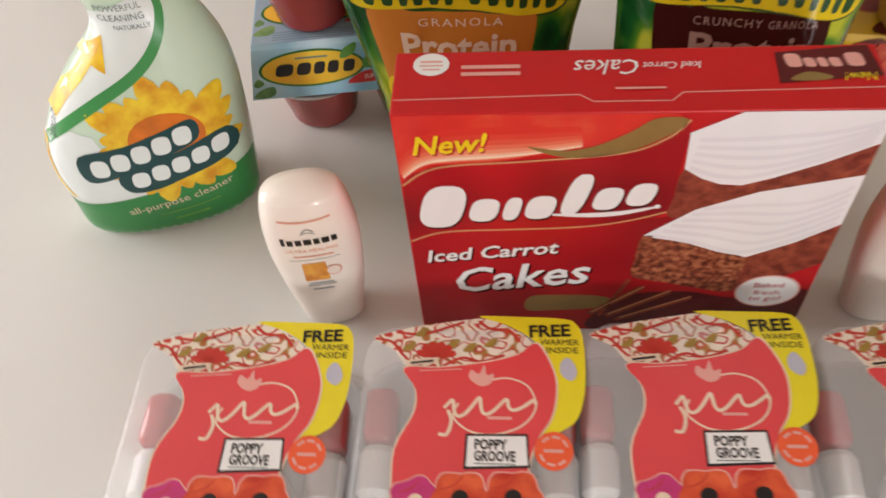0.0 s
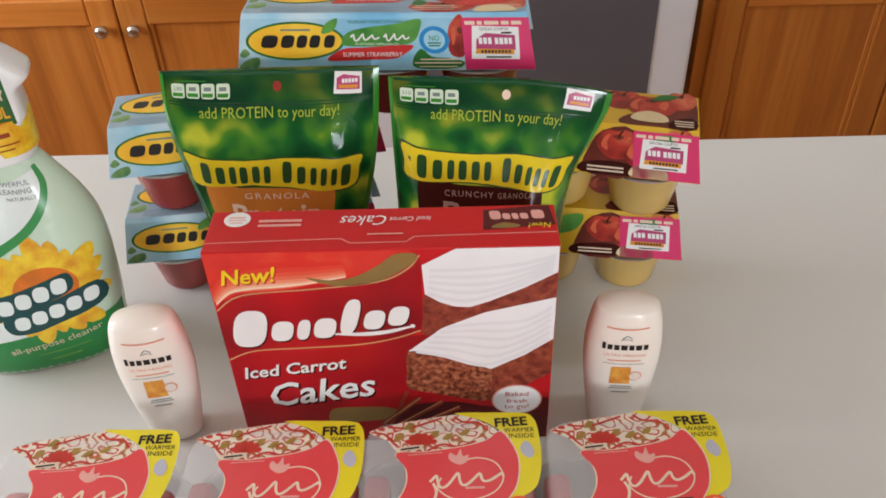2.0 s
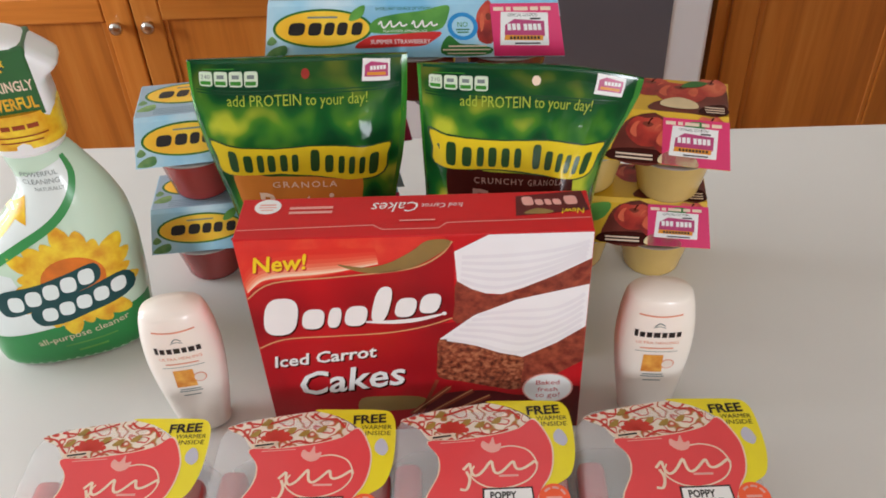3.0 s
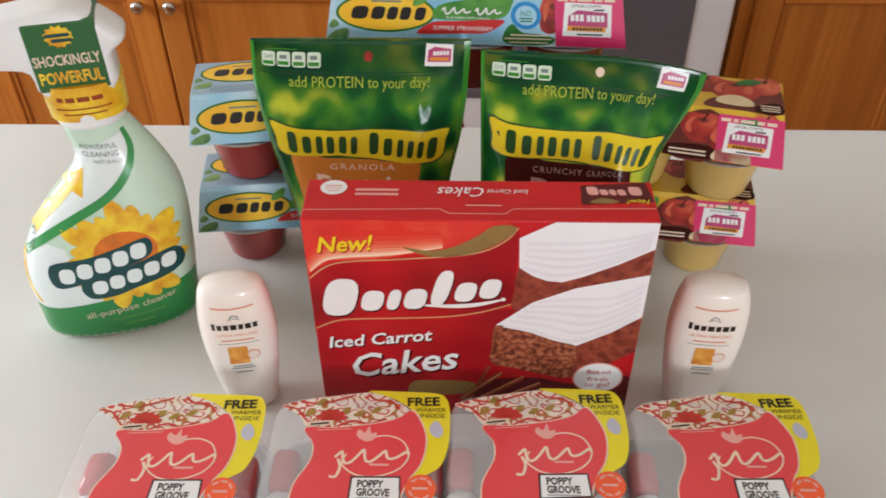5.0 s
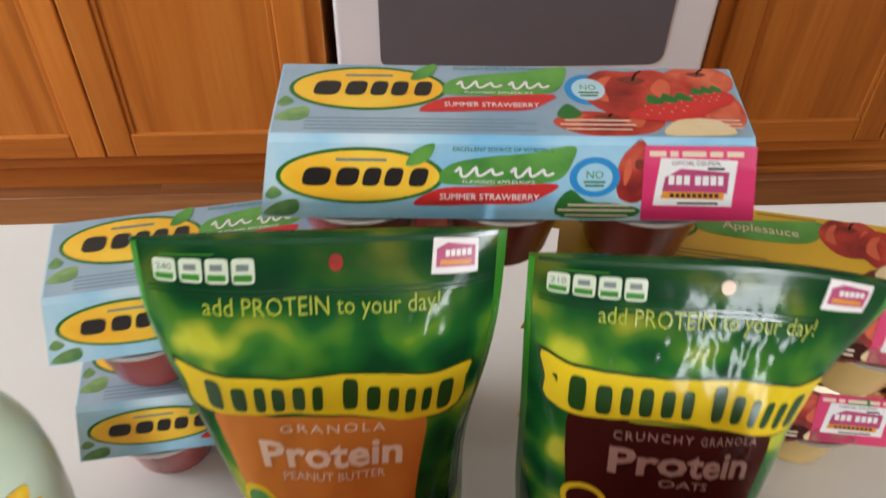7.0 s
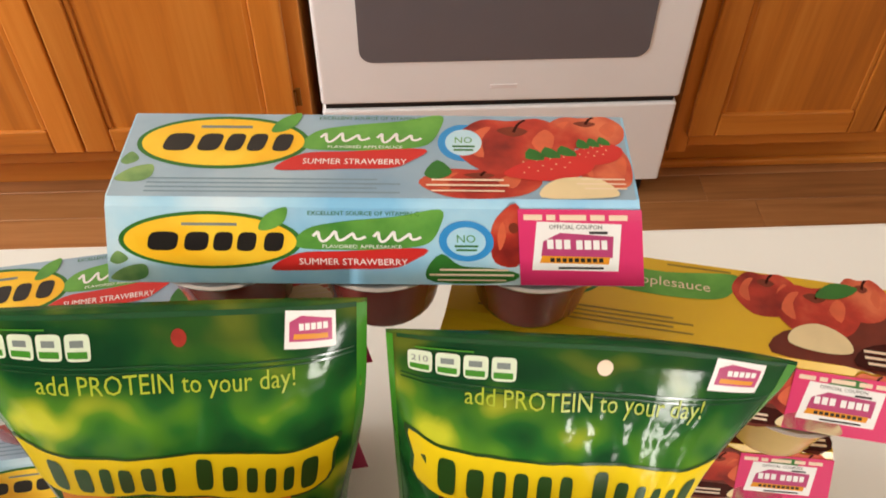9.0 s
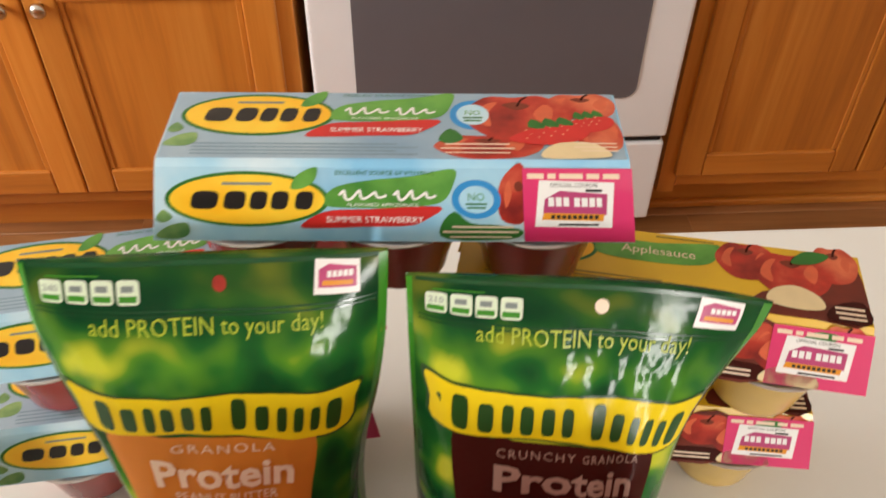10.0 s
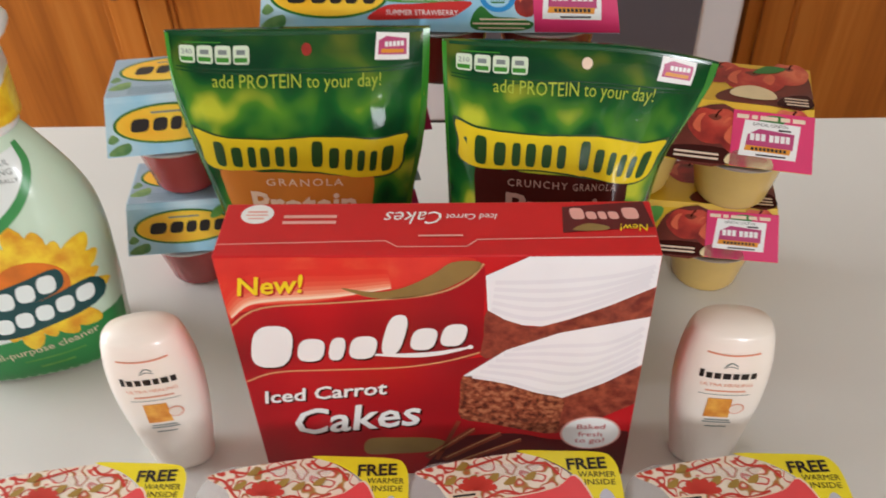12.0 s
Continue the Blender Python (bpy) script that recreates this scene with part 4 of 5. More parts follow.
sauce_pack(pack_pose(.071, .705, C, 6), "strawberry", "blue strawberry applesauce six-pack at the bottom of a stack")
sauce_pack(pack_pose(.0785, .709, C + .0845, 8), "strawberry", "blue strawberry applesauce six-pack on another pack")
sauce_pack(pack_pose(.522, .694, C, -8, True), "apple", "yellow applesauce six-pack at the bottom of a stack")
sauce_pack(pack_pose(.522, .684, C + .0845, -13, True), "apple", "yellow applesauce six-pack on another pack")
sauce_pack(pack_pose(.1935, .7235, C + .168, -3), "strawberry", "blue strawberry applesauce six-pack bridging two stacks")


# ---- granola pouches ----
def pouch(m, left, right, depth, lean, top, panel, words, label, seed):
    """left, right, depth, lean: (height, value) rows in millimetres; top: how far the top edge drops at the right."""
    t = thing("granola_pouch", m, label, "pouch", "granola pouches")
    TOP = 224.5
    look_up = lambda rows: (lambda v: float(np.interp(v, [r[0] for r in rows], [r[1] for r in rows])))
    wl, wr, dd, yc = (look_up(curve(r, 40)) for r in (left, right, depth, lean))

    def S(u, v, h):
        f = u / 77
        w = wr(v) if f > 0 else wl(v)
        a = min(1.0, abs(f))
        bulge = dd(v) * (1 - a ** 4.2) ** .9 if a < 1 else 0
        n = noise.noise(Vector((u * .045 + seed, v * .04, seed))) * 2.0 + noise.noise(Vector((u * .13 + seed, v * .07, 3 + seed))) * 1.1 + noise.noise(Vector((u * .3 + seed, v * .2, 9 + seed))) * .35
        crease = words["crinkle"] * (math.exp(-((v - 205) / 4) ** 2) + math.exp(-((v - 192) / 7) ** 2)) + 1.4 * math.exp(-((f + .82) / .13) ** 2) * min(1, max(0, (v - 130) / 30))
        n = n * .5 + crease * (noise.noise(Vector((u * .33 + seed, v * .3, 14 + seed))) * .4 + noise.noise(Vector((u * .6, v * .5 + seed, 21 + seed))) * .2)
        fold = 1.1 * math.sin(v * .17 + seed) * max(0, a - .55) + .35 * math.sin(u * .12 + v * .05 + seed) * max(0, min(1, (v - 120) / 60))
        amp = max(0, min(1, (218 - v) / 22)) * (1 - a ** 6)
        drop = top * max(0, f) ** 2 * max(0, (v - 150) / 80)
        return Vector((f * w, yc(v) - bulge - (n + fold) * amp - h, v - drop)) / 1000

    def B(u, v):
        f = u / 77
        w = wr(v) if f > 0 else wl(v)
        a = min(1.0, abs(f))
        drop = top * max(0, f) ** 2 * max(0, (v - 150) / 80)
        return Vector((f * w, yc(v) + .55 * dd(v) * (1 - a ** 2.3) ** .85 + .5, v - drop)) / 1000

    bm = bmesh.new()
    us, vs = np.linspace(-77, 77, 111), np.linspace(0, TOP, 165)
    fr = [[bm.verts.new(S(u, v, 0)) for u in us] for v in vs]
    bk = [[bm.verts.new(B(u, v)) for u in us] for v in vs]
    for g in (fr, bk):
        for j in range(len(vs) - 1):
            for i in range(len(us) - 1):
                bm.faces.new((g[j][i], g[j][i+1], g[j+1][i+1], g[j+1][i]))
    for j in range(len(vs) - 1):
        for i in (0, -1):
            bm.faces.new((fr[j][i], fr[j+1][i], bk[j+1][i], bk[j][i]))
    for i in range(len(us) - 1):
        for j in (0, -1):
            bm.faces.new((fr[j][i], fr[j][i+1], bk[j][i+1], bk[j][i]))
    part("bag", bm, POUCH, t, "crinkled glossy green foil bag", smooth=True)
    D = lambda name, loops, material, lift=.35, label="": decal(name, loops, S, material, t, lift, 5.0, label)
    Wd = lambda name, text, x, y, size, material, **k: lettering(name, text, x, y, size, S, material, t, k.pop("lift", .9), grain=5.0, **k)
    D("side_seal", [rect(-77, 2, -74.4, TOP - 1), rect(73, 2, 77, TOP - 1)], POUCH_EDGE, .3, "bright green heat-sealed edge")
    D("top_seal", [rect(-73, TOP - 2.4, 73, TOP - .5)], POUCH_TOP, .3)
    D("zip_ridge", [rect(-72, 206.2, 72, 206.8), rect(-72, 204.4, 72, 205)], POUCH_TOP, .5)
    D("hang_hole", [ellipse(5, 215.5, 3, 3, 22)], words["hole"], .5, "round hang hole")
    D("fact_tab", [blob(x, 208.8, 9.4, 8.8, 0, 6) for x in (-69, -58.4, -47.8, -37.2)], TAB, .5, "pale nutrition tab")
    D("fact_foot", [rect(x + .8, 209.8, x + 8.2, 212) for x in (-69, -58.4, -47.8, -37.2)], POUCH_EDGE, .65)
    Wd("word_calories", words["cal"], -67.6, 213.4, 3.6, GREY_TXT, width=6.4)
    D("fact_bar", [rect(x + 2, 213.4, x + 7, 215.6) for x in (-58.4, -47.8, -37.2)], GREY_TXT, .7)
    D("fact_heading", [rect(-66, 218.8, -44, 219.4)], POUCH_EDGE, .6)
    D("coupon", [[(45, 210), (65, 209), (65, 222), (46, 223)]], WHITE, .5, "small white coupon")
    D("coupon_mark", [[(47, 212.4), (63.6, 211.6), (63.6, 219.4), (52, 221), (47.4, 219)]], COUPON_PINK, .65)
    D("coupon_band", [[(48.6, 213.2), (62, 212.6), (62, 214.4), (49, 215)]], PENCIL, .8)
    D("coupon_line", bars(51, 216, [1.8] * 5, 2.4, .5), WHITE, .8)
    Wd("word_protein_line", "add PROTEIN to your day!", words["lx"], words["line"], 9.2, LIME_TXT, width=words["lw"])
    q = words["dy"]
    bt = [(-63, 183), (-50, 181), (-30, 178.5), (-5, 178), (25, 179), (45, 178.5), (63, 180), (62, 172), (60, 160), (40, 157), (15, 158.6), (-15, 161), (-40, 161), (-60, 162), (-61, 172)]
    bow = lambda u: -4.5 * (u / 62) ** 2
    bt = [(u * 1.07 - 2, v + q + bow(u)) for u, v in bt]
    D("banner_edge", [smooth_loop([(u * 1.025, 170 + q + bow(u) + (v - q - bow(u) - 170) * 1.1) for u, v in bt], 3)], BANNER_EDGE, .45)
    D("banner", [smooth_loop(bt, 3)], BANNER, .7, "waving yellow banner")
    for x, w, tall in ((x * 1.063 + 4.6 - 2, w * 1.063, b) for x, w, b in ((-57, 9.6, 1), (-46, 9, 0), (-36, 6.6, 0), (-28.4, 7.6, 0), (-19.6, 7.4, 0), (-11.2, 6.4, 0), (2, 9.4, 1), (12.6, 8.6, 0), (22.4, 6.4, 0), (30, 6.4, 0), (37.6, 6, 0), (44.8, 9.6, 1))):
        base, hgt = 163.6 - .03 * (x + 55) + q + bow(x + w / 2), 14.5 if tall else 11.6
        D("banner_block", [blob(x + .3, base, w * .72, hgt, .6, 4)], BANNER_EDGE, 1.0)
    D("panel", [smooth_loop([(-56, 162 + q), (-30, 159 + q), (0, 158.5 + q), (25, 156.6 + q), (46, 156 + q), (45, 110), (40, 60), (0, 56), (-46, 60), (-54, 110)], 4)], panel, .5, words["panel"])
    Wd("word_granola", words["kind"], 0, 151.4 + q, 5.6, words["ink"], width=words["kw"], centre=True, spread=1.25)
    Wd("word_protein", "Protein", -1, 135 + q, 18, words["ink"], width=74, centre=True, bold=.5)
    Wd("word_flavour", words["flavour"], -1, 128 + q, 6, words["ink"], width=words["fw"], centre=True)
    D("gold_badge", [ellipse(-46, 112 + q, 11, 12, 28)], BANNER, .8)
    D("badge_heart", [ellipse(-46, 112 + q, 8.4, 9, 28)], BROWN if panel is BROWN else POUCH_EDGE, .95)
    D("bowl_print", [smooth_loop([(-34, 100 + q), (-10, 104 + q), (20, 103 + q), (38, 96 + q), (34, 66), (0, 58), (-32, 66)], 4)], CRUMB, .7, "printed heap of toasted oats")
    return t


DEPTH = [(0, 30), (30, 35), (80, 36), (130, 29), (165, 21), (195, 14), (214, 6), (228, 1)]
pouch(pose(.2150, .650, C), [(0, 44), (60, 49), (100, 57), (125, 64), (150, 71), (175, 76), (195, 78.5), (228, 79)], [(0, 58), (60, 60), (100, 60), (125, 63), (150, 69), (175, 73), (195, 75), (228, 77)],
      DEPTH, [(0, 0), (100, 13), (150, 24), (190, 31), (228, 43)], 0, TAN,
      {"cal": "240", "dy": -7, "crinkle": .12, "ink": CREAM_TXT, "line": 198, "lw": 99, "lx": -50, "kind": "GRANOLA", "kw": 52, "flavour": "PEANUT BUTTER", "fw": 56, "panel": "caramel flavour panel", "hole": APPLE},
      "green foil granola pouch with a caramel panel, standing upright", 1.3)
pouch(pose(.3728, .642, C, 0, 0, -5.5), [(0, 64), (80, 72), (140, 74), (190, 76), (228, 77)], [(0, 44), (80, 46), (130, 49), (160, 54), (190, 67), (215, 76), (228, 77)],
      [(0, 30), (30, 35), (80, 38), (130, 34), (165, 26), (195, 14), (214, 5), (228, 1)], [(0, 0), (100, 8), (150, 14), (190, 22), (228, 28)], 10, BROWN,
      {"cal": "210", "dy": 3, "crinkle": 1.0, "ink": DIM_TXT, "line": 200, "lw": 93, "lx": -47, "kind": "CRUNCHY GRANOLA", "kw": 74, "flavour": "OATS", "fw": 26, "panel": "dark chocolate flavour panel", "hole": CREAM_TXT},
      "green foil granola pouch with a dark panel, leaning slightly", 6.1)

# ---- spray cleaner bottle ----
def spray_bottle():
    t = thing("spray_bottle", pose(.0065, .650, C, 0, 0, 15), "pale green spray cleaner bottle with white trigger head", "spray bottle")
    # height, centre, half width, half depth (millimetres), squareness
    rows = [(0, 0, 54, 30, 2.6), (4, 0, 60, 34, 2.6), (25, 1, 62, 36, 2.5), (50, 2, 64, 36, 2.5), (75, 5, 63, 35, 2.4), (100, 12.5, 57, 32, 2.3), (125, 22, 46, 28, 2.2), (143, 28, 34.5, 24, 2.1), (155, 29, 28.5, 20.5, 2.0), (165, 26.5, 26, 18, 2.0), (176, 22.5, 24, 17, 2.0), (181, 21, 22, 16.5, 2.0), (186, 20, 17, 16, 2.0), (192, 20, 14, 14, 2.0)]
    secs = curve(rows, 56)
    body = part("bottle", loft([ring(c / 1000, 0, z / 1000, rx / 1000, ry / 1000, 56, p) for z, c, rx, ry, p in secs]), BOTTLE, t, "translucent pale green plastic bottle", smooth=True)
    zs = [s[0] for s in secs]

    def S(u, v, h):
        c, rx, ry, p = (float(np.interp(v, zs, [s[i] for s in secs])) for i in (1, 2, 3, 4))
        f = min(.999, abs(u - c) / (rx + .01))
        y = -ry * (1 - f ** p) ** (1 / p)
        nx, ny = (u - c) / rx ** 2, y / ry ** 2
        k = math.hypot(nx, ny) or 1
        return Vector((u + nx / k * h, y + ny / k * h, v)) / 1000

    edge = lambda v, side, inset=.985: float(np.interp(v, zs, [s[1] + side * s[2] * inset for s in secs]))
    D = lambda name, loops, material, lift=.3, label="": decal(name, loops, S, material, t, lift, 4.0, label)
    hs = [30 + 7 * i for i in range(20)]
    rim = [(38, 176), (41, 163), (35, 147), (19, 131), (-9, 115), (-30, 102), (-49, 88), (-57, 80)]
    white = [(edge(v, -1), v) for v in hs if v > 82] + [(min(edge(v, 1) - 1, u), v) for u, v in rim]
    D("white_sleeve", [white], BOTTLE_WHITE, .3, "glossy white printed sleeve")
    hb = [2 + 3.2 * i for i in range(11)]
    band = [(edge(v, -1), v) for v in hb] + [(-45, 36), (-25, 39), (-3, 42), (38, 44)] + [(edge(v, 1), v) for v in reversed([2 + 4.2 * i for i in range(11)])]
    D("base_band", [band], SLEEVE_GREEN, .34, "grass green base band")
    D("pale_field", [[(edge(v, -1), v) for v in range(36, 92, 7)] + [(-34, 95), (-22, 92), (-16, 70), (-10, 56), (-3, 42.4), (-25, 39.4), (-45, 36.4)]], BOTTLE_WHITE, .32, "white print beside the flower")
    D("green_swoosh", [stroke([(-53, 82), (-47, 89), (-30, 102), (-9, 115), (19, 131), (35, 147), (41, 163), (38, 178)], 6.5, 5, True)], SWOOSH, .5, "curved green leaf stroke")
    D("arrow", [stroke([(-42, 102), (-31, 114), (-16, 128), (-6, 138)], 5, 4)], PETAL, .52, "yellow upward arrow shaft")
    D("arrow_head", [[(-13, 138), (6, 151), (1, 131)]], PETAL, .56, "yellow arrow head")
    D("side_strip", [stroke([(-54, 84), (-57, 70), (-57, 54), (-52, 40)], 2.6, 4)], PETAL, .5)
    FX, FY = 20, 79
    for i in range(20):
        a, w = 2 * math.pi * i / 20, .19
        r0, r1 = 12, 40 + 5 * ((i * 7) % 3)
        pt = lambda q, b: (FX + q * math.cos(b), FY + q * math.sin(b))
        D("petal", [smooth_loop([pt(r0, a - w * .6), pt(r1 * .78, a - w), pt(r1, a + .04), pt(r1 * .78, a + w), pt(r0, a + w * .6)], 3)], PETAL, .42 + .02 * (i % 3))
    D("flower_heart", [ellipse(FX, FY + 4, 23, 19, 30)], PETAL_IN, .6, "orange flower heart")
    shadow = [smooth_loop([(-36, 58), (-36, 78), (-6, 84), (15, 89), (37, 93), (37, 78), (14, 70), (-12, 62)], 4), smooth_loop([(-15, 47), (-15, 63), (22, 72), (54, 77), (57, 58), (22, 50), (2, 45)], 4)]
    for lp in shadow:
        D("mark_shadow", [lp], TEAL_INK, .72, "dark teal backing of the mark")
    for i in range(5):
        D("mark_lozenge", [blob(-32 + 13.6*i, 62 + 3.6*i, 11.4, 13.6, 1.4, 2.8)], BOTTLE_WHITE, .9)
        D("mark_lozenge", [blob(-11 + 13.2*i, 49.4 + 2.9*i, 11, 12.8, 1.4, 2.8)], BOTTLE_WHITE, .9)
    lettering("word_cleaner", "all-purpose cleaner", -22, 25, 8.6, S, CREAM_TXT, t, .6, turn=6, width=70, grain=4)
    D("fine_print", [rect(-4, 20, 36, 21.4, 2.4), rect(4, 13, 27, 15, 1.6)], LEAF, .55)
    lettering("word_powerful", "POWERFUL", 8, 166, 5.4, S, GREY_TXT, t, .6, width=25, grain=4)
    lettering("word_cleaning", "CLEANING", 8, 160, 5.4, S, GREY_TXT, t, .6, width=25, grain=4)
    lettering("word_naturally", "NATURALLY", 15, 155, 3.8, S, GREY_TXT, t, .6, width=20, grain=4)
    lettering("word_drop", "DROP!", -45, 88, 4.6, S, INK, t, .7, turn=68, width=15, grain=4)
    # collar and trigger head
    collar = part("collar", loft([ring(.020, 0, z, r, r * .92, 36, 2.1) for z, r in ((.184, .0225), (.186, .0235), (.207, .0225), (.209, .0215))]), TRIGGER, t, "white ribbed screw collar", smooth=False)
    side = [(-72, 234), (-72, 252), (-62, 257), (-30, 263), (0, 267), (22, 268), (38, 262), (52, 250), (56, 243), (46, 234), (42, 208), (-2, 208), (-8, 226), (-24, 231), (-50, 233)]
    prof = smooth_loop(side, 3)
    bm = loft([[Vector((x * .001, y, z * .001)) for x, z in ([((x - 0) * k + (1 - k) * 5, 240 + (z - 240) * k) for x, z in prof])] for y, k in ((-.0165, .9), (-.0145, .97), (-.008, 1.0), (.008, 1.0), (.0145, .97), (.0165, .9))])
    head = part("trigger_head", bm, TRIGGER, t, "white plastic spray head", smooth=True)
    part("nozzle", cuboid(-.079, -.0705, -.0105, .0105, .234, .253, .0025, 2), TRIGGER, head, "square white nozzle")
    tp = [(-40, 232), (-52, 222), (-58, 205), (-66, 186), (-71, 178), (-66, 177), (-58, 188), (-47, 204), (-36, 216), (-28, 230)]
    part("trigger", loft([[Vector((x * .001, y, z * .001)) for x, z in smooth_loop(tp, 3)] for y in (-.007, -.006, .006, .007)]), TRIGGER, head, "curved white trigger lever", smooth=True)
    Hd = lambda u, v, h: Vector((u, -17.2 - h, v)) / 1000
    wrap = part("neck_label", cuboid(-.005, .041, -.0172, .0172, .2125, .2615, .002, 2), mat("dark_green_label", srgb(44, 100, 50), .34, vary=.06, size=20, coat=.2), t, "dark green wrap-around neck label")
    part("yellow_band", loft([ring(.020, 0, z, rx, .0212, 36, 2.3) for z, rx in ((.1905, .0262), (.2162, .0275))]), PETAL, t, "yellow lower neck label")
    decal("flower_print", [smooth_loop([(17 + (9.5 if i % 2 else 7.4)*math.cos(i*math.pi/12), 252 + (8 if i % 2 else 6.2)*math.sin(i*math.pi/12)) for i in range(24)], 2)], Hd, PETAL, t, .2)
    decal("flower_mark", [rect(9, 251.6, 24, 254), rect(12, 248, 25, 250.4)], Hd, TEAL_INK, t, .3)
    lettering("word_shockingly", "SHOCKINGLY", -3, 232, 10.4, Hd, CREAM_TXT, t, .2, width=42, bold=.2)
    lettering("word_powerful", "POWERFUL", -2, 219, 12, Hd, PETAL, t, .2, width=40, bold=.35)
    Yb = lambda u, v, h: Vector((u, -21.2 * max(.05, 1 - (abs(u - 20) / 27) ** 2.3) ** (1 / 2.3) - h, v)) / 1000
    decal("fine_print", bars(4, 206, [4, 6, 8, 7], 3.4, 1.6) + [rect(2, 200, 38, 201), rect(6, 196, 34, 197)], Yb, ORANGE_TXT, t, .4, 4)
    return t


spray_bottle()


# ---- lotion bottles ----
def lotion(m, label):
    t = thing("lotion_bottle", m, label, "bottle", "lotion bottles")
    rows = [(0, 16, 10.6, 2.3), (2, 18.6, 13, 2.3), (12, 19.8, 14.2, 2.4), (30, 22, 15.2, 2.5), (60, 25, 16.4, 2.6), (88, 26.8, 16.9, 2.6), (112, 26.4, 16.4, 2.6), (130, 24.6, 15.4, 2.6), (141, 22.6, 14, 2.5), (147, 20, 12, 2.4), (149.6, 15, 8.6, 2.2), (150.4, 8, 4, 2.0)]
    rows = [(z * .80, a * .97, b * .97, p) for z, a, b, p in rows]
    secs = curve(rows, 44)
    part("bottle", loft([ring(0, 0, z / 1000, rx / 1000, ry / 1000, 48, p) for z, rx, ry, p in secs]), LOTION, t, "smooth ivory plastic bottle", smooth=True)
    zs = [s[0] for s in secs]

    def S(u, v, h):
        v *= .88
        rx, ry, p = (float(np.interp(v, zs, [s[i] for s in secs])) for i in (1, 2, 3))
        f = min(.995, abs(u) / rx)
        return Vector((u, -ry * (1 - f ** p) ** (1 / p) - h, v)) / 1000

    D = lambda name, loops, material, lift=.3, label="": decal(name, loops, S, material, t, lift, 4.0, label)
    D("peach_line", [stroke([(-14, 121), (0, 119.6), (14, 121)], 1.3)], PEACH_TXT)
    D("emblem", [stroke([(-3, 110.5), (0, 113.4), (3.4, 111)], .8), stroke([(-4, 109), (0, 110.4), (4, 109)], .6)], GREY_TXT)
    for x, w, h in ((-15.6, 2.2, 6.6), (-12.2, 3.2, 5), (-7.8, 3.4, 5), (-3.2, 4.2, 5), (2.2, 3.2, 5), (6.6, 4, 5), (11.8, 3, 5)):
        D("mark_bar", [rect(x, 99.4, x + w, 99.4 + h)], INK, .35)
    lettering("word_healing", "ULTRA HEALING", 0, 92.6, 4, S, PEACH_TXT, t, .35, width=28, centre=True, grain=4)
    D("peach_bar", [rect(-11, 87.6, 11, 88.8)], PEACH_TXT)
    D("thin_line", [rect(-14, 84.4, 14, 84.9)], GREY_TXT)
    D("amber_panel", [[(-8.4, 62), (5.6, 62), (5.2, 81), (-8, 81)]], AMBER, .35, "amber picture panel")
    D("drop_ring", [ellipse(8.6, 71, 4.6, 5.2, 24)], PEACH_TXT, .3)
    D("drop_heart", [ellipse(8.6, 71, 3.8, 4.4, 24)], LOTION_LABEL, .42)
    D("fine_print", [rect(-7, 58.4, 7, 59.4), rect(-8, 56, 8, 57), rect(-6, 51.4, 6, 52.4)], GREY_TXT)
    return t


lotion(pose(.1325, .5555, C, 0, 0, 10), "ivory lotion bottle with amber print, beside the spray cleaner")
lotion(pose(.4560, .5595, C, 0, 0, -4), "ivory lotion bottle with amber print, beside the cake carton")


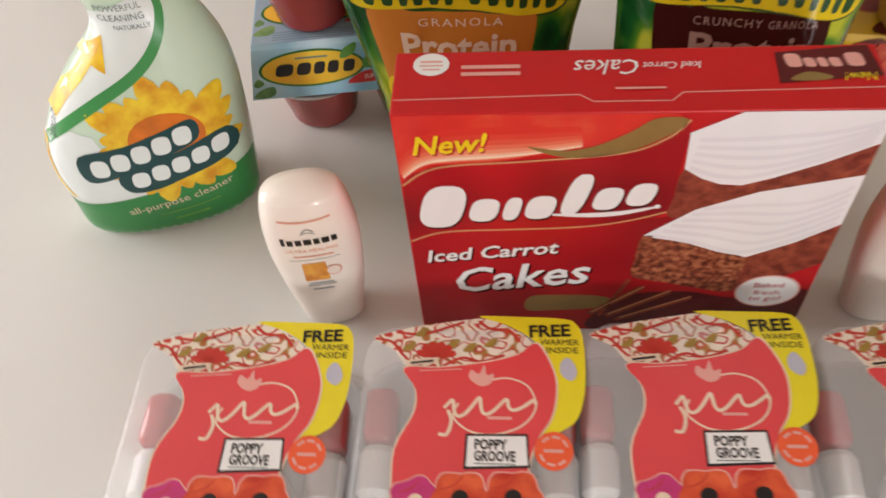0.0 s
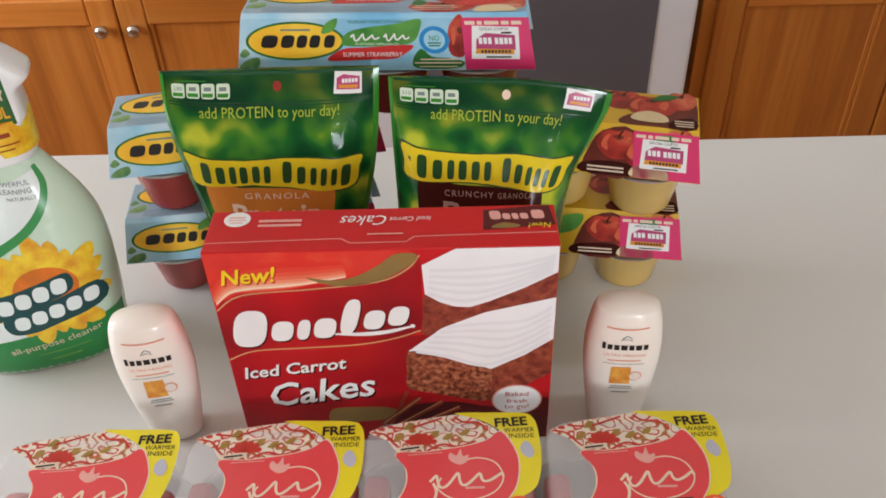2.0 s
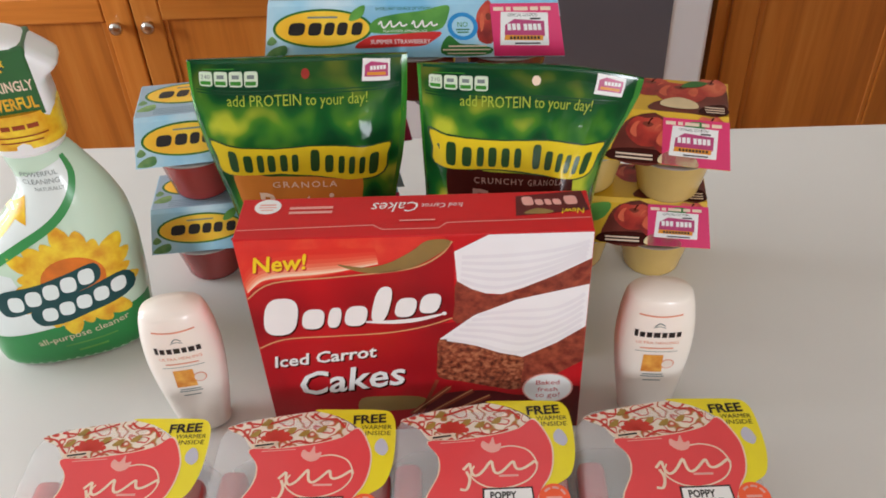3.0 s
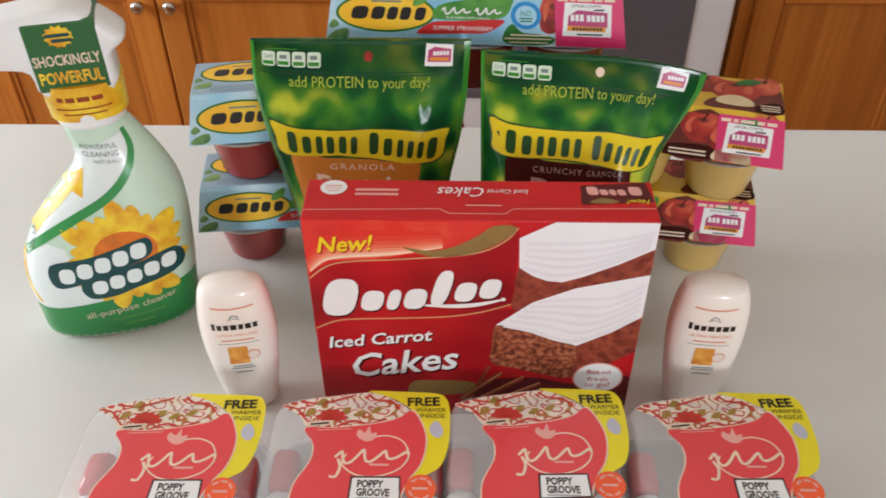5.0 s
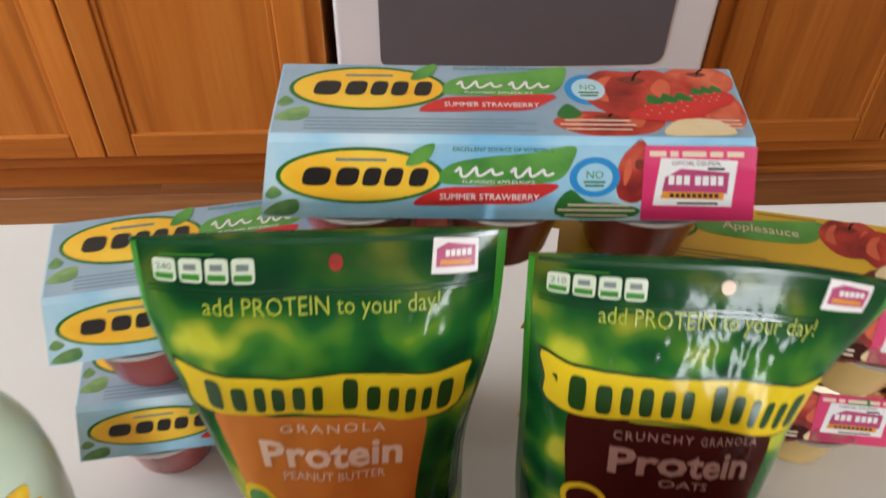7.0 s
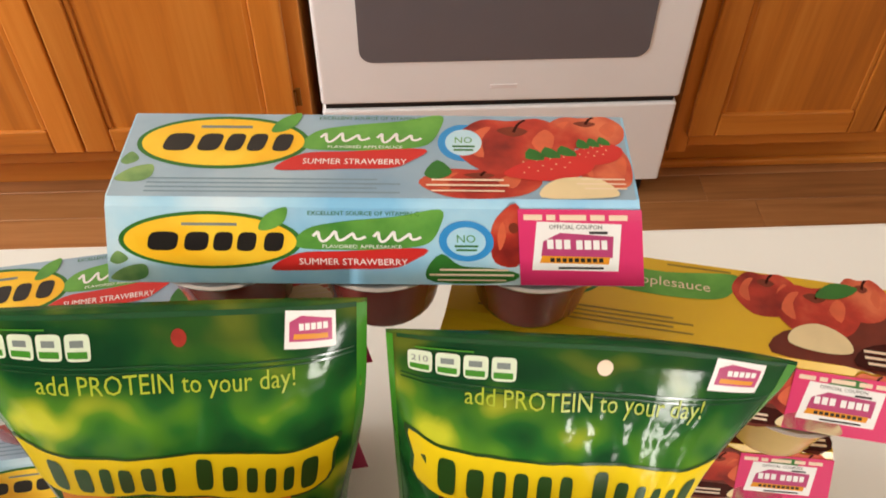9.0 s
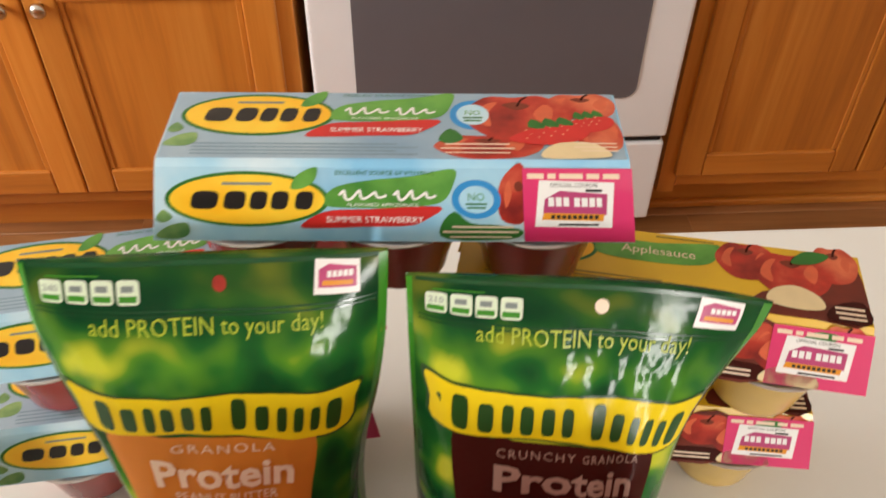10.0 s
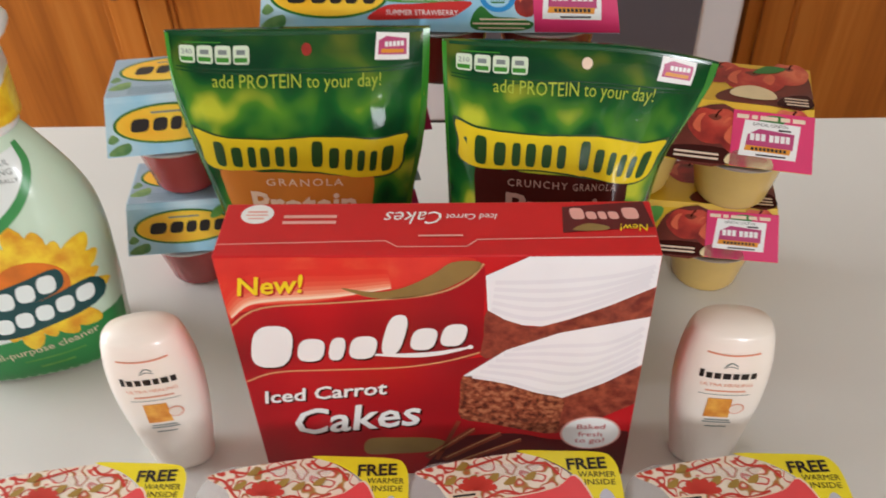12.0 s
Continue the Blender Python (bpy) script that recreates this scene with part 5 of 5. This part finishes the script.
# ---- air freshener blister packs ----
def blister(x):
    t = thing("air_freshener_pack", pose(x, .355, C), "clear plastic blister pack with coral printed card, lying flat", "blister pack", "row of air freshener packs")

    def outline(k, r):
        x0, x1, y0, y1 = -4 + k, 119 - k, k, 158 - k
        out = []
        for cx, cy, a0 in ((x1 - r, y1 - r, 0), (x0 + r, y1 - r, 90), (x0 + r, y0 + r, 180), (x1 - r, y0 + r, 270)):
            out += [(cx + r*math.cos(radians(a0 + 11.25*i)), cy + r*math.sin(radians(a0 + 11.25*i))) for i in range(9)]
        return out
    secs = [(1.4, 3, 22), (16, 4, 22), (34, 5.4, 21), (48, 6.6, 20), (53, 8, 20), (55.2, 11, 18)]
    bm = loft([[Vector((a / 1000, b / 1000, z / 1000)) for a, b in outline(k, r)] for z, k, r in secs])
    part("blister", bm, CLEAR, t, "moulded clear plastic shell", smooth=True)
    part("backing", loft([[Vector((a / 1000, b / 1000, z)) for a, b in outline(0, 24)] for z in (.0002, .0012)]), CLEAR, t, "clear plastic flange")
    P = lambda u, v, h: Vector((u, v, 55.3 + h - .9 * max(0, (abs(v - 79) - 60) / 18) ** 2)) / 1000
    D = lambda name, loops, material, lift=.3, label="", parent=None: decal(name, loops, P, material, parent or t, lift, 0, label)
    D("floral_top", [smooth_loop([(8, 141), (17, 145), (31, 149), (56, 153.5), (67, 154.5), (79, 150), (92, 140), (86, 132), (69, 128), (45, 124), (28, 124), (20, 134)], 4)], FLORAL, .2, "cream floral printed edge")
    ribbons = []
    ribbons += [stroke([(9, 141), (18, 139), (24, 132), (30, 126)], 1.4), stroke([(20, 145), (34, 144), (46, 148), (56, 152)], 1.6), stroke([(64, 153), (70, 148), (80, 147), (86, 140)], 1.6), stroke([(46, 125), (56, 130), (66, 128), (78, 132)], 1.6)]
    D("floral_stroke", ribbons, FLORAL_RED, .32)
    D("floral_leaf", [smooth_loop([(x, y), (x + 3, y + 4), (x + 7, y + 5), (x + 5, y)], 3) for x, y in ((24, 134), (35, 135), (47, 136), (56, 134), (67, 137), (30, 143))], FLORAL_OL, .38)
    petals = [smooth_loop([(42, 130), (42 + 9*math.cos(a - .25), 130 + 8*math.sin(a - .25)), (42 + 11*math.cos(a), 130 + 9.5*math.sin(a)), (42 + 9*math.cos(a + .25), 130 + 8*math.sin(a + .25))], 3) for a in (.3, .8, 1.3, 1.8, 2.3, 2.8)]
    D("floral_petal", petals, FLORAL_RED, .4)
    D("lemon_panel", [smooth_loop([(64, 156), (86, 156), (109, 155), (116, 151), (119, 140), (119, 115), (115, 98), (108, 91), (97, 86), (101, 96), (104, 109), (103, 123), (95, 139), (80, 150)], 4)], CARD_YEL, .3, "lemon yellow offer panel")
    D("coral_edge", [smooth_loop([(25.4, 124), (45, 124.6), (69, 128.4), (85, 133), (95.4, 140), (104, 123), (105, 109), (102, 96), (96, 86), (91, 70), (90, 40), (88, 3), (26, 3), (24.4, 54), (24, 79), (32, 98), (32, 112)], 4)], CREAM_TXT, .42)
    D("coral_panel", [smooth_loop([(26, 123.4), (45, 124), (70, 127.8), (85, 132.4), (94.6, 139), (103, 123), (104, 109), (101, 96), (95, 86), (90, 70), (89, 40), (87, 4), (27, 4), (25.4, 54), (25, 79), (33, 98), (33, 111)], 4)], CORAL, .5, "coral red printed card")
    D("maker_bar", [rect(27, 124.6, 43, 128, 2)], CREAM_TXT, .58)
    D("maker_ink", [rect(29, 125.6, 41, 127, 1.6)], INK, .64)
    D("thin_bar", [rect(34, 121.6, 56, 122.2, 1.4)], PINK_TXT, .6)
    D("leaf_mark", [smooth_loop([(66, 113.6), (60, 118), (61, 123), (65, 120.6), (67.6, 126), (69, 120), (72.6, 121), (71.4, 115.6)], 3)], PINK_TXT, .62)
    D("oval_line", [stroke([(55, 104), (53, 96), (62, 88.6), (75, 87.6), (88, 93), (94, 103), (90, 114), (80, 118.4), (70, 117)], 1.0, 5)], CREAM_TXT, .6)
    D("script_wave", [stroke(wave(47, 95, 101, 5.2, 3.5, 3), 1.8, 2)], CREAM_TXT, .68, "looping cream line")
    D("script_tail", [stroke([(50, 100), (52, 94), (50, 87), (46, 87)], 1.8, 5)], CREAM_TXT, .68)
    D("small_bar", [rect(70, 95.4, 82, 97)], PINK_TXT, .6)
    D("name_frame", [[(59, 69), (91, 70.6), (90, 88), (59.4, 87.4)]], INK, .62)
    D("name_plate", [[(60.2, 70.4), (90, 71.8), (89, 86.8), (60.6, 86.2)]], WHITE, .7, "white scent name plate")
    lettering("word_poppy", "POPPY", 64, 79.6, 7.2, P, INK, t, .78, width=16, bold=.25)
    lettering("word_groove", "GROOVE", 64, 73.6, 7.2, P, INK, t, .78, width=20, bold=.25)
    D("fine_print", [rect(64, 71.8, 84, 72.4)], GREY_TXT, .78)
    D("round_seal", [ellipse(102.5, 79.5, 9.4, 10, 36)], SEAL_ORANGE, .7, "round orange seal")
    for a in (.3, 1.1, 1.9, 3.4, 4.2, 5.0):
        D("seal_bar", [stroke([(102.5 + 6.8*math.cos(a), 79.5 + 7.2*math.sin(a)), (102.5 + 6.8*math.cos(a + .3), 79.5 + 7.2*math.sin(a + .3)), (102.5 + 6.8*math.cos(a + .6), 79.5 + 7.2*math.sin(a + .6))], 1.5, 3)], PINK_TXT, .78)
    D("seal_bar", [rect(97.6, 78.6, 107, 80.4)], PINK_TXT, .78)
    lettering("word_free", "FREE", 91, 143, 10.4, P, INK, t, .5, width=21.5, turn=3, bold=.3)
    lettering("word_warmer", "WARMER", 96.5, 138.4, 5, P, INK, t, .5, width=20)
    lettering("word_inside", "INSIDE", 99.6, 133.6, 5, P, INK, t, .5, width=16.4)
    D("warmer_print", [smooth_loop([(107, 121), (106.6, 127), (110, 131), (113.4, 128), (115, 122), (112, 117.6)], 4)], GREY_BLUE, .5)
    # poppies
    for cx, cy, r, mtl in ((37, 54, 12, POPPY_PINK), (58, 56, 13.5, POPPY), (83, 57, 13.5, POPPY), (72, 32, 17, POPPY), (44, 26, 13, POPPY_PINK)):
        petal = lambda q: smooth_loop([(cx + q*r*(1 + .1*math.cos(5*a + cx))*math.cos(a), cy + q*r*.86*(1 + .1*math.cos(5*a + cx))*math.sin(a)) for a in (2*math.pi*i/20 for i in range(20))], 3)
        D("poppy_rim", [petal(1.07)], PINK_TXT, .56 + .01 * cx / 10)
        D("poppy_print", [petal(1.0)], mtl, .6 + .01 * cx / 10)
        D("petal_fold", [stroke([(cx - r*.7, cy + r*.2), (cx - r*.2, cy + r*.4), (cx + r*.1, cy + r*.75)], .8, 4, True)], FLORAL_RED, .72)
        D("poppy_heart", [ellipse(cx, cy - 1, r*.3, r*.28, 18)], INK if mtl is POPPY else CREAM_TXT, .8)
    # two refills and a warmer inside
    for rx, sgn in ((12, 1), (106, -1)):
        b = part("refill", cuboid((rx - 9) / 1000, (rx + 9) / 1000, .092, .124, .012, .036, .006, 3), REFILL_OIL, t, "pink fragrance refill", smooth=True)
        part("refill_cap", loft([[Vector((rx / 1000 + q.x, .091 - q.z, .024 + q.y)) for q in ring(0, 0, z, r, r, 24, 2)] for z, r in ((0, .0085), (.004, .0105), (.024, .0098), (.027, .007))]), TRIGGER, b, "white ribbed cap")
    part("warmer", loft([ring(.06, .05, z, rx, ry, 36, 2.4) for z, rx, ry in ((.004, .03, .036), (.02, .034, .04), (.038, .03, .036), (.046, .02, .026))]), TRIGGER, t, "white plug-in warmer", smooth=True)
    return t


first = blister(.040)
for x, y, turn in ((.1602, .3600, -.4), (.2765, .3630, .5), (.3945, .3620, .2)):
    copy_thing(first, pose(x, y, C, 0, 0, turn))

# ---- floor planks, last ----
def plank_mesh(length):
    bm = cuboid(0, length, 0, 0.0895, -0.006, 0.0, 0.0012, 1)
    return finish(bm, "plank", FLOOR_WOOD)


PLANKS = [plank_mesh(l) for l in (0.6, 0.9, 1.2)]
rnd = random.Random(4)
y = Y0
rows_near, rest = [], bmesh.new()
while y < Y1 - 0.05:
    x = X0 - rnd.random() * 0.6
    near = 0.75 < y < 2.1
    while x < X1:
        i = rnd.randrange(3)
        L = (0.6, 0.9, 1.2)[i]
        a, b = max(x, X0), min(x + L - 0.0008, X1)
        if near and x >= X0 and x + L <= X1:
            ob = new("plank", PLANKS[i])
            ob.location, ob.parent = (x, y, 0), floor
        elif b > a:
            t = cuboid(a, b, y, y + 0.0895, -0.006, 0)
            me = bpy.data.meshes.new("t")
            t.to_mesh(me)
            t.free()
            rest.from_mesh(me)
            bpy.data.meshes.remove(me)
        x += L
    y += 0.0902
tagged(part("plank_field", rest, FLOOR_WOOD, floor), kind="stuff")
